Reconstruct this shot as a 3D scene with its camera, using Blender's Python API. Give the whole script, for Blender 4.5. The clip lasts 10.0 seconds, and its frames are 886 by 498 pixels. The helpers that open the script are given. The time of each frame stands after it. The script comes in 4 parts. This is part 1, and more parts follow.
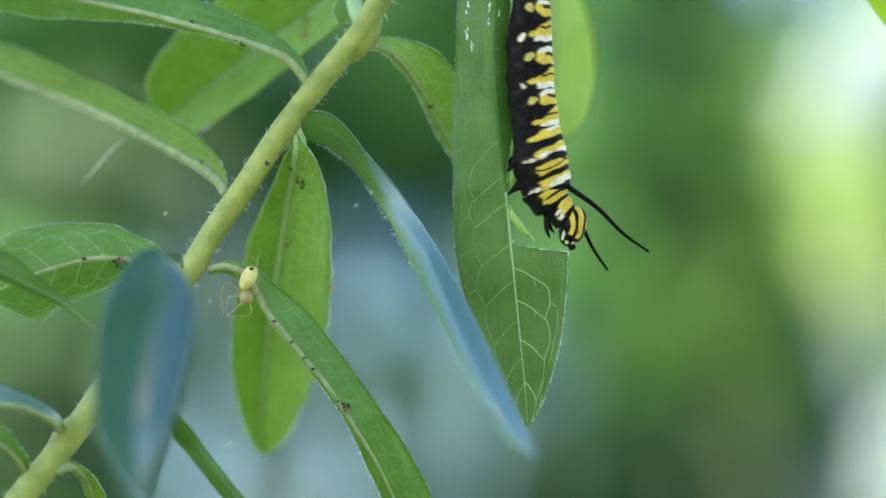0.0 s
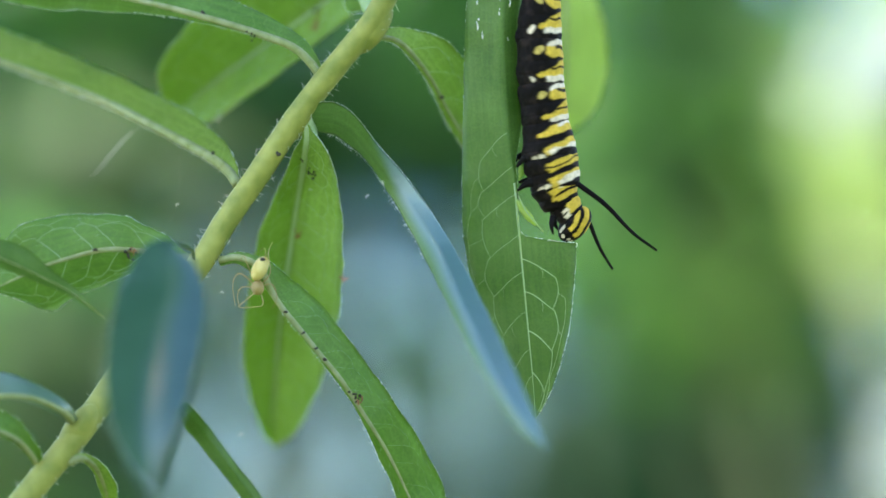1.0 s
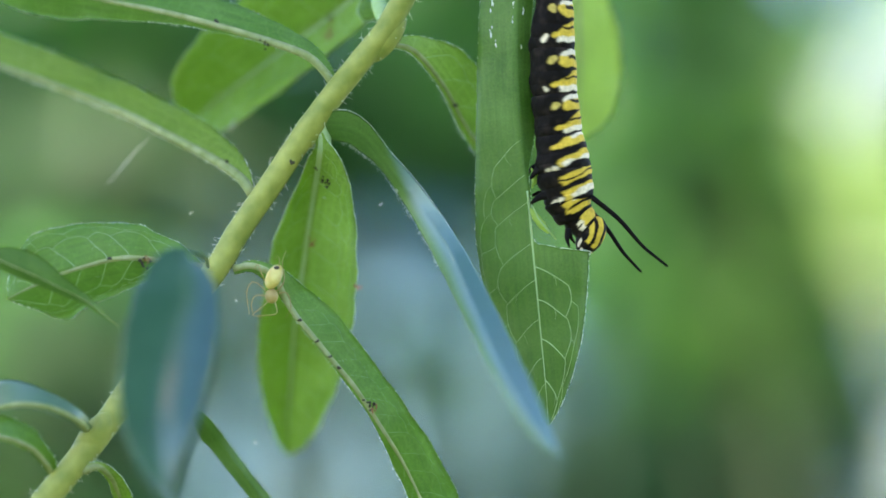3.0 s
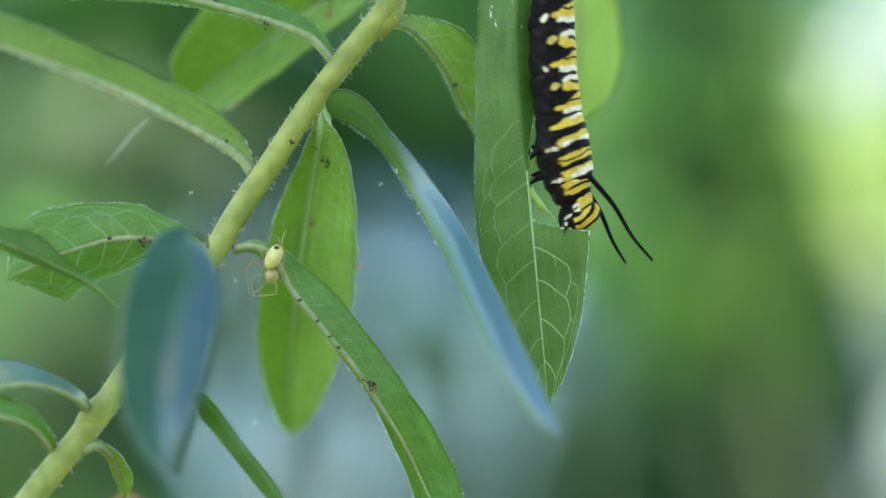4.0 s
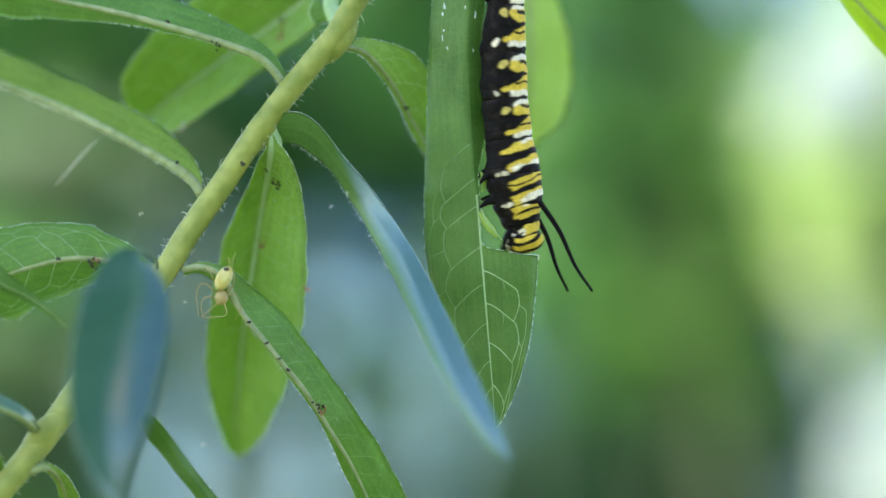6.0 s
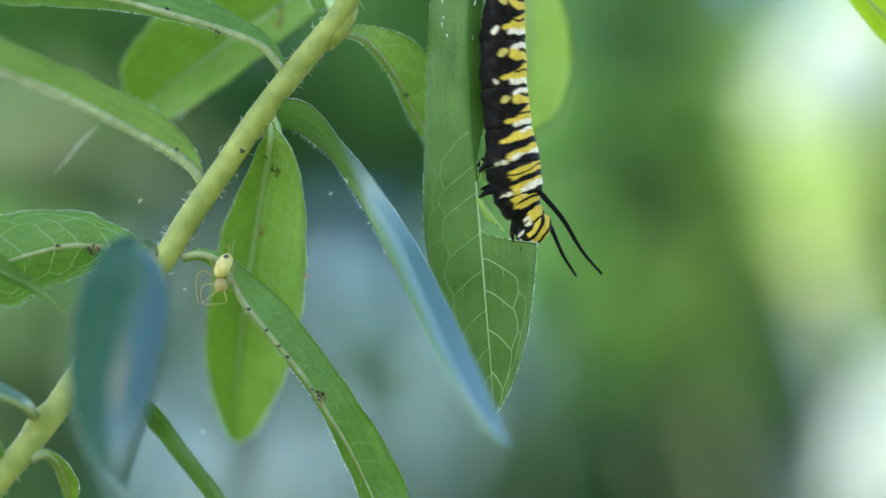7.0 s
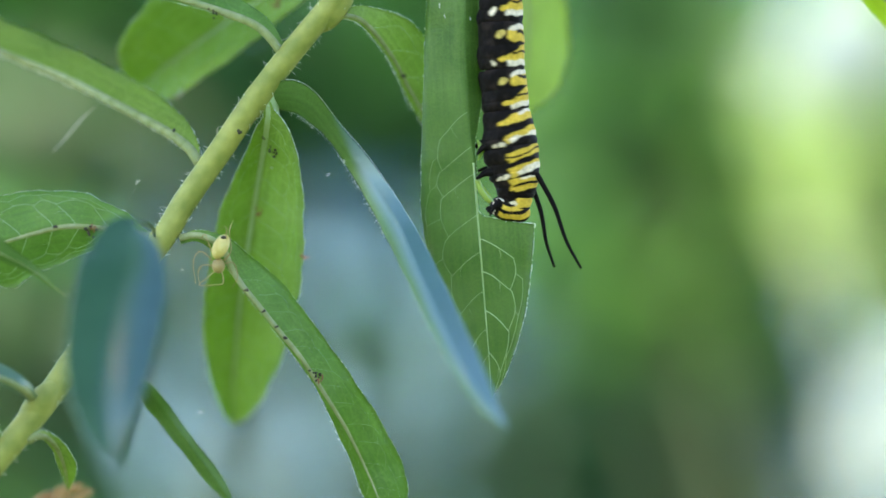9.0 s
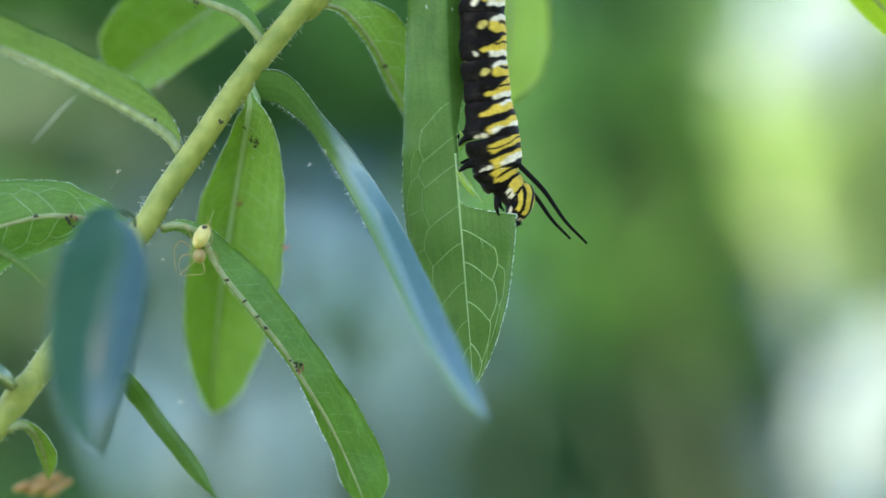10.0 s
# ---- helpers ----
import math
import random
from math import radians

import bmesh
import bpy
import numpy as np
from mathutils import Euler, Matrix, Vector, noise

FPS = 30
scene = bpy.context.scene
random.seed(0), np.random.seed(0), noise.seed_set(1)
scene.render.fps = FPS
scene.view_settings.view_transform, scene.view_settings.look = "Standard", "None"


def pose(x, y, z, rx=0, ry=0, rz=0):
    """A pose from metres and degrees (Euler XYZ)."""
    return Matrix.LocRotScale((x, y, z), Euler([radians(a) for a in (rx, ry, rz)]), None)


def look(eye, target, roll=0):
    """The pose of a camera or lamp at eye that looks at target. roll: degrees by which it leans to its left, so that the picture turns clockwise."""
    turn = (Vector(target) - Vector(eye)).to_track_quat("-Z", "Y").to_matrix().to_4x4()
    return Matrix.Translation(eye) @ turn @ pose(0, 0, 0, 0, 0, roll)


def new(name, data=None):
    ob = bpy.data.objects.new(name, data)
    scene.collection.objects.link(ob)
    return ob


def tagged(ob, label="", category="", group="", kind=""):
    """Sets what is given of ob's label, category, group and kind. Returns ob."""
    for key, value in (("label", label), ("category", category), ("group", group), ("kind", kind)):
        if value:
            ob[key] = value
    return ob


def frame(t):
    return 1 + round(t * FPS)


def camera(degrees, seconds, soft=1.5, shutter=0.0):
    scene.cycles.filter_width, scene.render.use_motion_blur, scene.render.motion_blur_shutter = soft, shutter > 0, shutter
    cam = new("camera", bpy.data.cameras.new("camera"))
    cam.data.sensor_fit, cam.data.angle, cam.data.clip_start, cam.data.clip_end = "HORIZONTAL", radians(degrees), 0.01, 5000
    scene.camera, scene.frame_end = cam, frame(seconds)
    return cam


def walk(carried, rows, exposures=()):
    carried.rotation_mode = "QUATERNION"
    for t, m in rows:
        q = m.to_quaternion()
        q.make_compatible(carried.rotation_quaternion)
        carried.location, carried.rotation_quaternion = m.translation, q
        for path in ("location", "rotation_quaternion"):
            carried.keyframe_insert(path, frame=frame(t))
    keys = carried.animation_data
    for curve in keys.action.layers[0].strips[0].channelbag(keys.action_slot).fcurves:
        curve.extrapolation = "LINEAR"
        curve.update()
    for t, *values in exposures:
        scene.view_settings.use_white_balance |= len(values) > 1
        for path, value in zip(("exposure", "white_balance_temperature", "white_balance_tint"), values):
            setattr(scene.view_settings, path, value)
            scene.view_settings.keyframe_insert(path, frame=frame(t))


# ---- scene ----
from collections import namedtuple

# The view's own axes: u to the right, v up, w away, in millimetres, from the spot on which the lens is focused.
EYE, TILT, FOCUS = Vector((0, 0, 0.90)), radians(18), 0.340
RIGHT = Vector((1, 0, 0))
AWAY = Vector((0, math.cos(TILT), math.sin(TILT)))
UP = Vector((0, -math.sin(TILT), math.cos(TILT)))


def place(u, v, w=0.0):
    """World place of a point given in millimetres along the view's axes."""
    return EYE + AWAY * (FOCUS + w * 0.001) + RIGHT * (u * 0.001) + UP * (v * 0.001)


# ---- camera: seconds, turn to the left and tilt (degrees), slide to the right and up (mm) ----
PATH = [
    (0, 0.000, 0.000, 0.00, -0.00),
    (0.5, -0.118, -0.142, -0.12, 0.14),
    (1, 0.308, -0.261, 0.30, 0.26),
    (1.5, 0.379, -0.332, 0.37, 0.33),
    (2, 0.473, -0.025, 0.47, 0.02),
    (2.5, 0.332, 0.023, 0.33, -0.02),
    (2.7, 0.688, 0.046, 0.68, -0.05),
    (4, 0.687, -0.592, 0.68, 0.59),
    (4.5, 0.544, -0.450, 0.54, 0.45),
    (5, 0.118, 0.107, 0.12, -0.11),
    (5.5, -0.663, 0.119, -0.66, -0.12),
    (7, -0.687, -0.308, -0.68, 0.30),
    (7.5, -0.758, -0.498, -0.75, 0.49),
    (8, -0.865, -0.758, -0.86, 0.75),
    (8.5, -0.510, -0.711, -0.50, 0.70),
    (9, -0.758, -0.829, -0.75, 0.82),
    (9.5, -0.995, -0.947, -0.98, 0.94),
    (10, -1.279, -1.089, -1.27, 1.08),
]
cam = camera(20, 10.0, soft=1.6, shutter=0.5)
cam.data.dof.use_dof = True
cam.data.dof.focus_distance = FOCUS - 0.0025
cam.data.dof.aperture_fstop = 5.6


def camera_pose(turn, tilt, dx, dz):
    eye = EYE + RIGHT * (dx * 0.001) + UP * (dz * 0.001)
    way = AWAY - RIGHT * math.tan(radians(turn)) + UP * math.tan(radians(tilt))
    return look(eye, eye + way)


walk(cam, [(t, camera_pose(*row)) for t, *row in PATH], exposures=[(0, 2.85, 7850, 2), (10, 2.85, 7850, 2)])

# ---- world, sun, exposure ----
world = bpy.data.worlds.new("sky")
scene.world = world
world.use_nodes = True
wn = world.node_tree
sky = wn.nodes.new("ShaderNodeTexSky")
sky.sky_type, sky.sun_disc = "NISHITA", False
sky.air_density, sky.dust_density, sky.ozone_density = 0.7, 0.1, 3.0
wn.links.new(sky.outputs[0], wn.nodes["Background"].inputs[0])
wn.nodes["Background"].inputs[1].default_value = 0.13
lamp = bpy.data.lights.new("sun", "SUN")
lamp.energy, lamp.angle, lamp.color = 4.0, radians(8), (1.0, 0.93, 0.80)
sun = new("sun", lamp)
# the sun stands behind the viewer, to the left; an unseen tree is added to shade the milkweed
sun_from = Vector((-0.8, -0.4, 0.85))
sun.matrix_world = look(sun_from * 10, (0, 0, 0))
sky.sun_elevation = math.atan2(sun_from.z, math.hypot(sun_from.x, sun_from.y))
sky.sun_rotation = math.atan2(sun_from.x, sun_from.y)


# ---- materials ----
class Nodes:
    """Short hand for node trees."""

    def __init__(self, name):
        self.mat = bpy.data.materials.new(name)
        self.mat.use_nodes = True
        self.t = self.mat.node_tree
        self.bsdf = self.t.nodes["Principled BSDF"]
        self.out = self.t.nodes["Material Output"]

    def add(self, kind, links=(), **values):
        n = self.t.nodes.new("ShaderNode" + kind)
        for k, v in values.items():
            setattr_node(n, k, v)
        for sock, src in dict(links).items():
            self.link(src, n.inputs[sock])
        return n

    def link(self, a, b):
        self.t.links.new(a, b)


def setattr_node(n, k, v):
    if k == "blend":
        n.blend_type = v
    elif k == "data":
        n.data_type = v
    elif k == "op":
        n.operation = v
    elif k == "feature":
        n.feature = v
    elif k == "attribute":
        n.attribute_name = v
    elif k == "ins":
        for i, x in v.items():
            n.inputs[i].default_value = x
    elif k == "ramp":
        e = n.color_ramp.elements
        while len(e) < len(v):
            e.new(0.5)
        for el, (pos, c) in zip(e, v):
            el.position, el.color = pos, (*c, 1)


def mix(nd, fac, a, b, blend="MIX"):
    """Colour mix; a and b are colours or sockets, fac a number or a socket."""
    m = nd.add("Mix", data="RGBA")
    m.blend_type = blend
    for sock, x in ((m.inputs[0], fac), (m.inputs[6], a), (m.inputs[7], b)):
        if isinstance(x, (int, float)):
            sock.default_value = x
        elif isinstance(x, tuple):
            sock.default_value = (*x, 1)
        else:
            nd.link(x, sock)
    return m.outputs[2]


def leaf_material(name, base, light, glow=0.42, rough=0.42, net=0.5, bump=0.25, spec=0.5, cell=0.42, coat=0.0, line=0.06, bloom=None):
    """A living leaf: soft colour patches, a net of fine veins, light that passes through."""
    nd = Nodes(name)
    uv = nd.add("UVMap").outputs[0]
    big = nd.add("TexNoise", {0: uv}, ins={"Scale": 0.16, "Detail": 3.0})
    fine = nd.add("TexNoise", {0: uv}, ins={"Scale": 3.5, "Detail": 4.0})
    bent = nd.add("VectorMath", {0: uv, 1: nd.add("TexNoise", {0: uv}, ins={"Scale": 0.5}).outputs[1]}, op="ADD").outputs[0]
    cells = nd.add("TexVoronoi", {0: bent}, feature="DISTANCE_TO_EDGE", ins={"Scale": cell})
    small = nd.add("TexVoronoi", {0: uv}, feature="DISTANCE_TO_EDGE", ins={"Scale": cell * 3.1})
    r1 = nd.add("ValToRGB", {0: big.outputs[0]}, ramp=[(0.3, (0, 0, 0)), (0.7, (1, 1, 1))])
    col = mix(nd, r1.outputs[0], base, tuple(b * 0.72 + l * 0.28 for b, l in zip(base, light)))
    r2 = nd.add("ValToRGB", {0: fine.outputs[0]}, ramp=[(0.3, (0.82, 0.82, 0.82)), (0.75, (1.15, 1.15, 1.1))])
    col = mix(nd, 0.8, col, r2.outputs[0], "MULTIPLY")
    along = nd.add("Mapping", {0: uv})
    along.inputs["Scale"].default_value = (2.2, 0.12, 1.0)
    streak = nd.add("TexNoise", {0: along.outputs[0]}, ins={"Scale": 1.0, "Detail": 3.0})
    r3 = nd.add("ValToRGB", {0: streak.outputs[0]}, ramp=[(0.3, (0.78, 0.80, 0.78)), (0.7, (1.12, 1.10, 1.12))])
    col = mix(nd, 0.8, col, r3.outputs[0], "MULTIPLY")
    e1 = nd.add("ValToRGB", {0: cells.outputs[0]}, ramp=[(0.0, (net, net, net)), (line, (0, 0, 0))])
    e2 = nd.add("ValToRGB", {0: small.outputs[0]}, ramp=[(0.0, (net * 0.4,) * 3), (0.09, (0, 0, 0))])
    col = mix(nd, e2.outputs[0], col, light)
    col = mix(nd, e1.outputs[0], col, light)
    if bloom:      # blue sky reflection, painted on one part of a twisted leaf
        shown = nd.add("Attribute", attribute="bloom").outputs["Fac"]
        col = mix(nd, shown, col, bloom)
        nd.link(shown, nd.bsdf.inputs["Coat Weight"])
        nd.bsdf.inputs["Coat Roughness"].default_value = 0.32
    nd.link(col, nd.bsdf.inputs["Base Color"])
    nd.bsdf.inputs["Roughness"].default_value = rough
    nd.bsdf.inputs["Specular IOR Level"].default_value = spec
    if coat:
        nd.bsdf.inputs["Coat Weight"].default_value = coat
        nd.bsdf.inputs["Coat Roughness"].default_value = 0.32
    quilt = nd.add("ValToRGB", {0: cells.outputs[0]}, ramp=[(0.0, (0, 0, 0)), (0.35, (1, 1, 1))])
    relief = mix(nd, 0.6, fine.outputs[0], quilt.outputs[0])
    b = nd.add("Bump", {"Height": relief}, ins={"Strength": bump, "Distance": 0.0003})
    nd.link(b.outputs[0], nd.bsdf.inputs["Normal"])
    through_col = mix(nd, 1.0, col, (1.45, 1.5, 0.6), "MULTIPLY")
    tr = nd.add("BsdfTranslucent", {0: through_col})
    m = nd.add("MixShader", {1: nd.bsdf.outputs[0], 2: tr.outputs[0]}, ins={0: glow})
    nd.link(m.outputs[0], nd.out.inputs[0])
    return nd.mat


def plain_material(name, a, b, rough=0.5, scale=400.0, bump=0.2, glow=0.0, spec=0.5):
    """Two colours mixed by a fine and a coarse noise."""
    nd = Nodes(name)
    co = nd.add("TexCoord").outputs["Object"]
    n1 = nd.add("TexNoise", {0: co}, ins={"Scale": scale, "Detail": 4.0})
    n2 = nd.add("TexNoise", {0: co}, ins={"Scale": scale * 0.15, "Detail": 2.0})
    f = nd.add("Math", {0: n1.outputs[0], 1: n2.outputs[0]}, op="ADD")
    h = nd.add("Math", {0: f.outputs[0]}, op="MULTIPLY", ins={1: 0.5})
    r = nd.add("ValToRGB", {0: h.outputs[0]}, ramp=[(0.35, a), (0.65, b)])
    nd.link(r.outputs[0], nd.bsdf.inputs["Base Color"])
    nd.bsdf.inputs["Roughness"].default_value = rough
    nd.bsdf.inputs["Specular IOR Level"].default_value = spec
    bp = nd.add("Bump", {"Height": n1.outputs[0]}, ins={"Strength": bump, "Distance": 0.0002})
    nd.link(bp.outputs[0], nd.bsdf.inputs["Normal"])
    if glow:
        tr = nd.add("BsdfTranslucent", {0: r.outputs[0]})
        m = nd.add("MixShader", {1: nd.bsdf.outputs[0], 2: tr.outputs[0]}, ins={0: glow})
        nd.link(m.outputs[0], nd.out.inputs[0])
    return nd.mat


def foliage_material(name, dark, pale, glow=0.45, rough=0.45, tint=(1.1, 1.4, 0.8)):
    """Leaves of the shrubs behind, each leaf a little different."""
    nd = Nodes(name)
    isl = nd.add("NewGeometry").outputs["Random Per Island"]
    r = nd.add("ValToRGB", {0: isl}, ramp=[(0.0, dark), (1.0, pale)])
    nd.link(r.outputs[0], nd.bsdf.inputs["Base Color"])
    nd.bsdf.inputs["Roughness"].default_value = rough
    tc = mix(nd, 1.0, r.outputs[0], tint, "MULTIPLY")
    tr = nd.add("BsdfTranslucent", {0: tc})
    m = nd.add("MixShader", {1: nd.bsdf.outputs[0], 2: tr.outputs[0]}, ins={0: glow})
    nd.link(m.outputs[0], nd.out.inputs[0])
    return nd.mat


M_LEAF = leaf_material("leaf_green", (0.110, 0.232, 0.032), (0.30, 0.44, 0.15), glow=0.52, net=0.15)
# this and M_LEAF_PALE: brighter leaf copies, backlight put into the base colour
M_LEAF_LIT = leaf_material("leaf_backlit_green", (0.218, 0.338, 0.074), (0.40, 0.51, 0.22), glow=0.54, net=0.3)
M_LEAF_PALE = leaf_material("leaf_pale_green", (0.41, 0.49, 0.19), (0.48, 0.59, 0.25), glow=0.6, net=0.1)
M_LEAF_VEINED = leaf_material("leaf_veined_green", (0.058, 0.146, 0.018), (0.26, 0.40, 0.14), glow=0.36, net=0.06, cell=0.6, line=0.10, bump=0.18)
# the extra blue here and in M_LEAF_TEAL is painted sky reflection
M_LEAF_DULL = leaf_material("leaf_dull_green_sky_sheen", (0.066, 0.150, 0.028), (0.12, 0.22, 0.08), glow=0.16, rough=0.36, net=0.1, spec=0.6, bloom=(0.070, 0.150, 0.170))
M_LEAF_BLUE = leaf_material("leaf_waxy_green", (0.036, 0.104, 0.040), (0.09, 0.17, 0.09), glow=0.14, rough=0.30, net=0.12, spec=0.9, coat=1.0)
M_LEAF_TEAL = leaf_material("leaf_dark_green_sky_sheen", (0.016, 0.066, 0.030), (0.06, 0.13, 0.08), glow=0.08, rough=0.34, net=0.1, spec=0.25, coat=0.15, bloom=(0.018, 0.062, 0.062))
# leaf colour brightened towards yellow to imitate full sun on it
M_LEAF_YELLOW = leaf_material("leaf_sunlit_yellow_green", (0.46, 0.55, 0.07), (0.60, 0.66, 0.16), glow=0.6, net=0.1)
M_LEAF_OLIVE = leaf_material("leaf_downy_olive_green", (0.19, 0.285, 0.035), (0.40, 0.47, 0.15), glow=0.5, net=0.2)
M_RIB = plain_material("leaf_rib_pale_green", (0.28, 0.32, 0.12), (0.52, 0.53, 0.31), 0.55, 700, glow=0.45)
M_VEIN = plain_material("leaf_vein_pale", (0.44, 0.58, 0.28), (0.56, 0.68, 0.40), 0.5, 900, glow=0.5)
M_FRINGE = plain_material("leaf_fringe_white", (0.78, 0.84, 0.78), (0.90, 0.93, 0.90), 0.6, 2500, glow=0.55)
M_STEM = plain_material("stem_yellow_green", (0.145, 0.170, 0.034), (0.34, 0.325, 0.090), 0.5, 420, 0.5, glow=0.04, spec=0.3)
M_HAIR = plain_material("plant_hair_white", (0.62, 0.68, 0.62), (0.8, 0.84, 0.8), 0.5, 900, glow=0.35)
M_DRY = plain_material("dry_leaf_brown", (0.34, 0.17, 0.07), (0.50, 0.30, 0.13), 0.7, 300, glow=0.3)
M_TWIG = plain_material("twig_green_brown", (0.025, 0.04, 0.015), (0.05, 0.07, 0.03), 0.8, 60, 0.5)
M_FRASS = plain_material("frass_dark_brown", (0.012, 0.010, 0.006), (0.05, 0.035, 0.02), 0.7, 1500, 0.8)
M_RUST = plain_material("rust_red_speck", (0.22, 0.07, 0.03), (0.36, 0.15, 0.07), 0.7, 1500, 0.6)
M_FLUFF = plain_material("pale_fluff", (0.42, 0.44, 0.38), (0.62, 0.62, 0.56), 0.8, 1500, 0.6)
M_SPIDER = plain_material("spider_cream", (0.52, 0.34, 0.06), (0.76, 0.62, 0.28), 0.4, 900, 0.1, glow=0.2)
M_SPIDER_LEG = plain_material("spider_leg_amber", (0.36, 0.22, 0.08), (0.50, 0.36, 0.17), 0.4, 900, 0.1, glow=0.3)
M_BLACK = plain_material("caterpillar_black", (0.004, 0.0035, 0.004), (0.010, 0.008, 0.009), 0.6, 900, 0.4, spec=0.03)
M_BARK = plain_material("bark_grey_brown", (0.05, 0.04, 0.03), (0.12, 0.10, 0.075), 0.85, 40, 0.8)
M_SILK = plain_material("silk_thread", (0.6, 0.62, 0.64), (0.8, 0.82, 0.84), 0.4, 900, glow=0.4)

# paint of the added shed, chosen for the blue between the leaves
M_PAINT = plain_material("added_wall_blue", (0.078, 0.186, 0.305), (0.098, 0.212, 0.340), 0.7, 6, 0.3)
M_FELT = plain_material("roof_felt_grey", (0.10, 0.10, 0.11), (0.16, 0.16, 0.17), 0.9, 20, 0.5)
# low base colours of F_DARK put the shade into the leaves
F_DARK = foliage_material("foliage_dark_shaded", (0.024, 0.100, 0.028), (0.055, 0.160, 0.052), 0.35)
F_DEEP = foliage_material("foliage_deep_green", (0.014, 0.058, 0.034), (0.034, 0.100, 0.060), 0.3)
F_MID = foliage_material("foliage_mid", (0.062, 0.155, 0.058), (0.108, 0.225, 0.088), 0.55)
# raised base colours paint sunlight into the two shrubs at the right
F_LIT = foliage_material("foliage_sunlit_yellow_green", (0.285, 0.38, 0.205), (0.42, 0.52, 0.32), 0.5, tint=(1.08, 1.25, 0.85))
F_PALE = foliage_material("foliage_sunlit_pale", (0.42, 0.50, 0.53), (0.56, 0.64, 0.68), 0.4, tint=(1.0, 1.0, 1.0))
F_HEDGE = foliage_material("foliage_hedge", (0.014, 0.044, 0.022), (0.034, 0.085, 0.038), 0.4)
F_FRESH = foliage_material("foliage_fresh_green", (0.075, 0.165, 0.062), (0.125, 0.235, 0.094), 0.5)
F_BESIDE = foliage_material("foliage_soft_green", (0.056, 0.145, 0.064), (0.100, 0.205, 0.100), 0.6)
F_GREY = foliage_material("foliage_grey_green", (0.062, 0.112, 0.070), (0.108, 0.165, 0.105), 0.4)


def caterpillar_material():
    """Colour bands held by the mesh, a soft skin with fine creases."""
    nd = Nodes("caterpillar_skin")
    at = nd.add("Attribute", attribute="band")
    co = nd.add("TexCoord").outputs["Object"]
    n = nd.add("TexNoise", {0: co}, ins={"Scale": 1800.0, "Detail": 3.0})
    r = nd.add("ValToRGB", {0: n.outputs[0]}, ramp=[(0.3, (0.75, 0.75, 0.75)), (0.7, (1.1, 1.1, 1.1))])
    c = mix(nd, 1.0, at.outputs["Color"], r.outputs[0], "MULTIPLY")
    # brown patches of the dark skin, plus a faint painted sheen
    coarse = nd.add("TexNoise", {0: co}, ins={"Scale": 420.0, "Detail": 3.0})
    brown = nd.add("ValToRGB", {0: coarse.outputs[0]}, ramp=[(0.48, (0, 0, 0)), (0.72, (0.022, 0.014, 0.013))])
    c = mix(nd, 1.0, c, brown.outputs[0], "ADD")
    nd.link(c, nd.bsdf.inputs["Base Color"])
    nd.bsdf.inputs["Roughness"].default_value = 0.62
    nd.bsdf.inputs["Specular IOR Level"].default_value = 0.06
    b = nd.add("Bump", {"Height": n.outputs[0]}, ins={"Strength": 0.35, "Distance": 0.0001})
    nd.link(b.outputs[0], nd.bsdf.inputs["Normal"])
    return nd.mat


M_SKIN = caterpillar_material()

# ---- building helpers ----
ORIGIN = {}


def thing(name, origin, label, category, group=""):
    """An Empty at a thing's base, to carry its parts."""
    ob = new(name)
    ob.empty_display_size = 0.005
    ob.location = origin
    ORIGIN[ob] = Vector(origin)
    return tagged(ob, label, category, group)


def part(name, data, material, parent, label="", origin=None):
    """Links (verts in world metres, faces) or a bmesh as one mesh under a thing or a part."""
    home = ORIGIN[parent] if parent else Vector((0, 0, 0))
    org = Vector(origin) if origin is not None else home
    me = bpy.data.meshes.new(name)
    if isinstance(data, bmesh.types.BMesh):
        data.to_mesh(me)
        data.free()
        me.transform(Matrix.Translation(-org))
    else:
        v, f = data
        me.from_pydata((np.asarray(v, float) - np.array(org)).tolist(), [], f)
    me.shade_smooth()
    if material:
        me.materials.append(material)
    ob = new(name, me)
    ob.parent = parent
    ob.location = org - home
    ORIGIN[ob] = org
    if label:
        tagged(ob, label)
    return ob


def merged(*pieces):
    """Joins (verts, faces) pieces into one."""
    vs, fs, n = [], [], 0
    for v, f in pieces:
        vs.append(np.asarray(v, float))
        fs += [tuple(i + n for i in q) for q in f]
        n += len(v)
    return np.concatenate(vs), fs


def spline(points, n):
    """Smooth line through control points, n stations at even lengths."""
    p = np.asarray(points, float)
    p = np.vstack([2 * p[0] - p[1], p, 2 * p[-1] - p[-2]])
    out = []
    for i in range(1, len(p) - 2):
        a, b, c, d = p[i - 1:i + 3]
        for t in np.linspace(0, 1, 24, endpoint=False):
            out.append(0.5 * (2 * b + (c - a) * t + (2 * a - 5 * b + 4 * c - d) * t * t + (3 * b - a - 3 * c + d) * t ** 3))
    out.append(p[-2])
    out = np.array(out)
    s = np.concatenate([[0], np.cumsum(np.linalg.norm(np.diff(out, axis=0), axis=1))])
    at = np.linspace(0, s[-1], n)
    return np.stack([np.interp(at, s, out[:, k]) for k in range(3)], 1)


def smooth_values(values, n):
    """Even or (station, value) control values as n smooth values."""
    if isinstance(values[0], tuple):
        return np.interp(np.linspace(0, 1, n), [a for a, _ in values], [b for _, b in values])
    k = len(values)
    pts = [(i, v, 0) for i, v in enumerate(values)]
    dense = spline(pts, n * 4)
    return np.maximum(np.interp(np.linspace(0, k - 1, n), dense[:, 0], dense[:, 1]), 0.0)


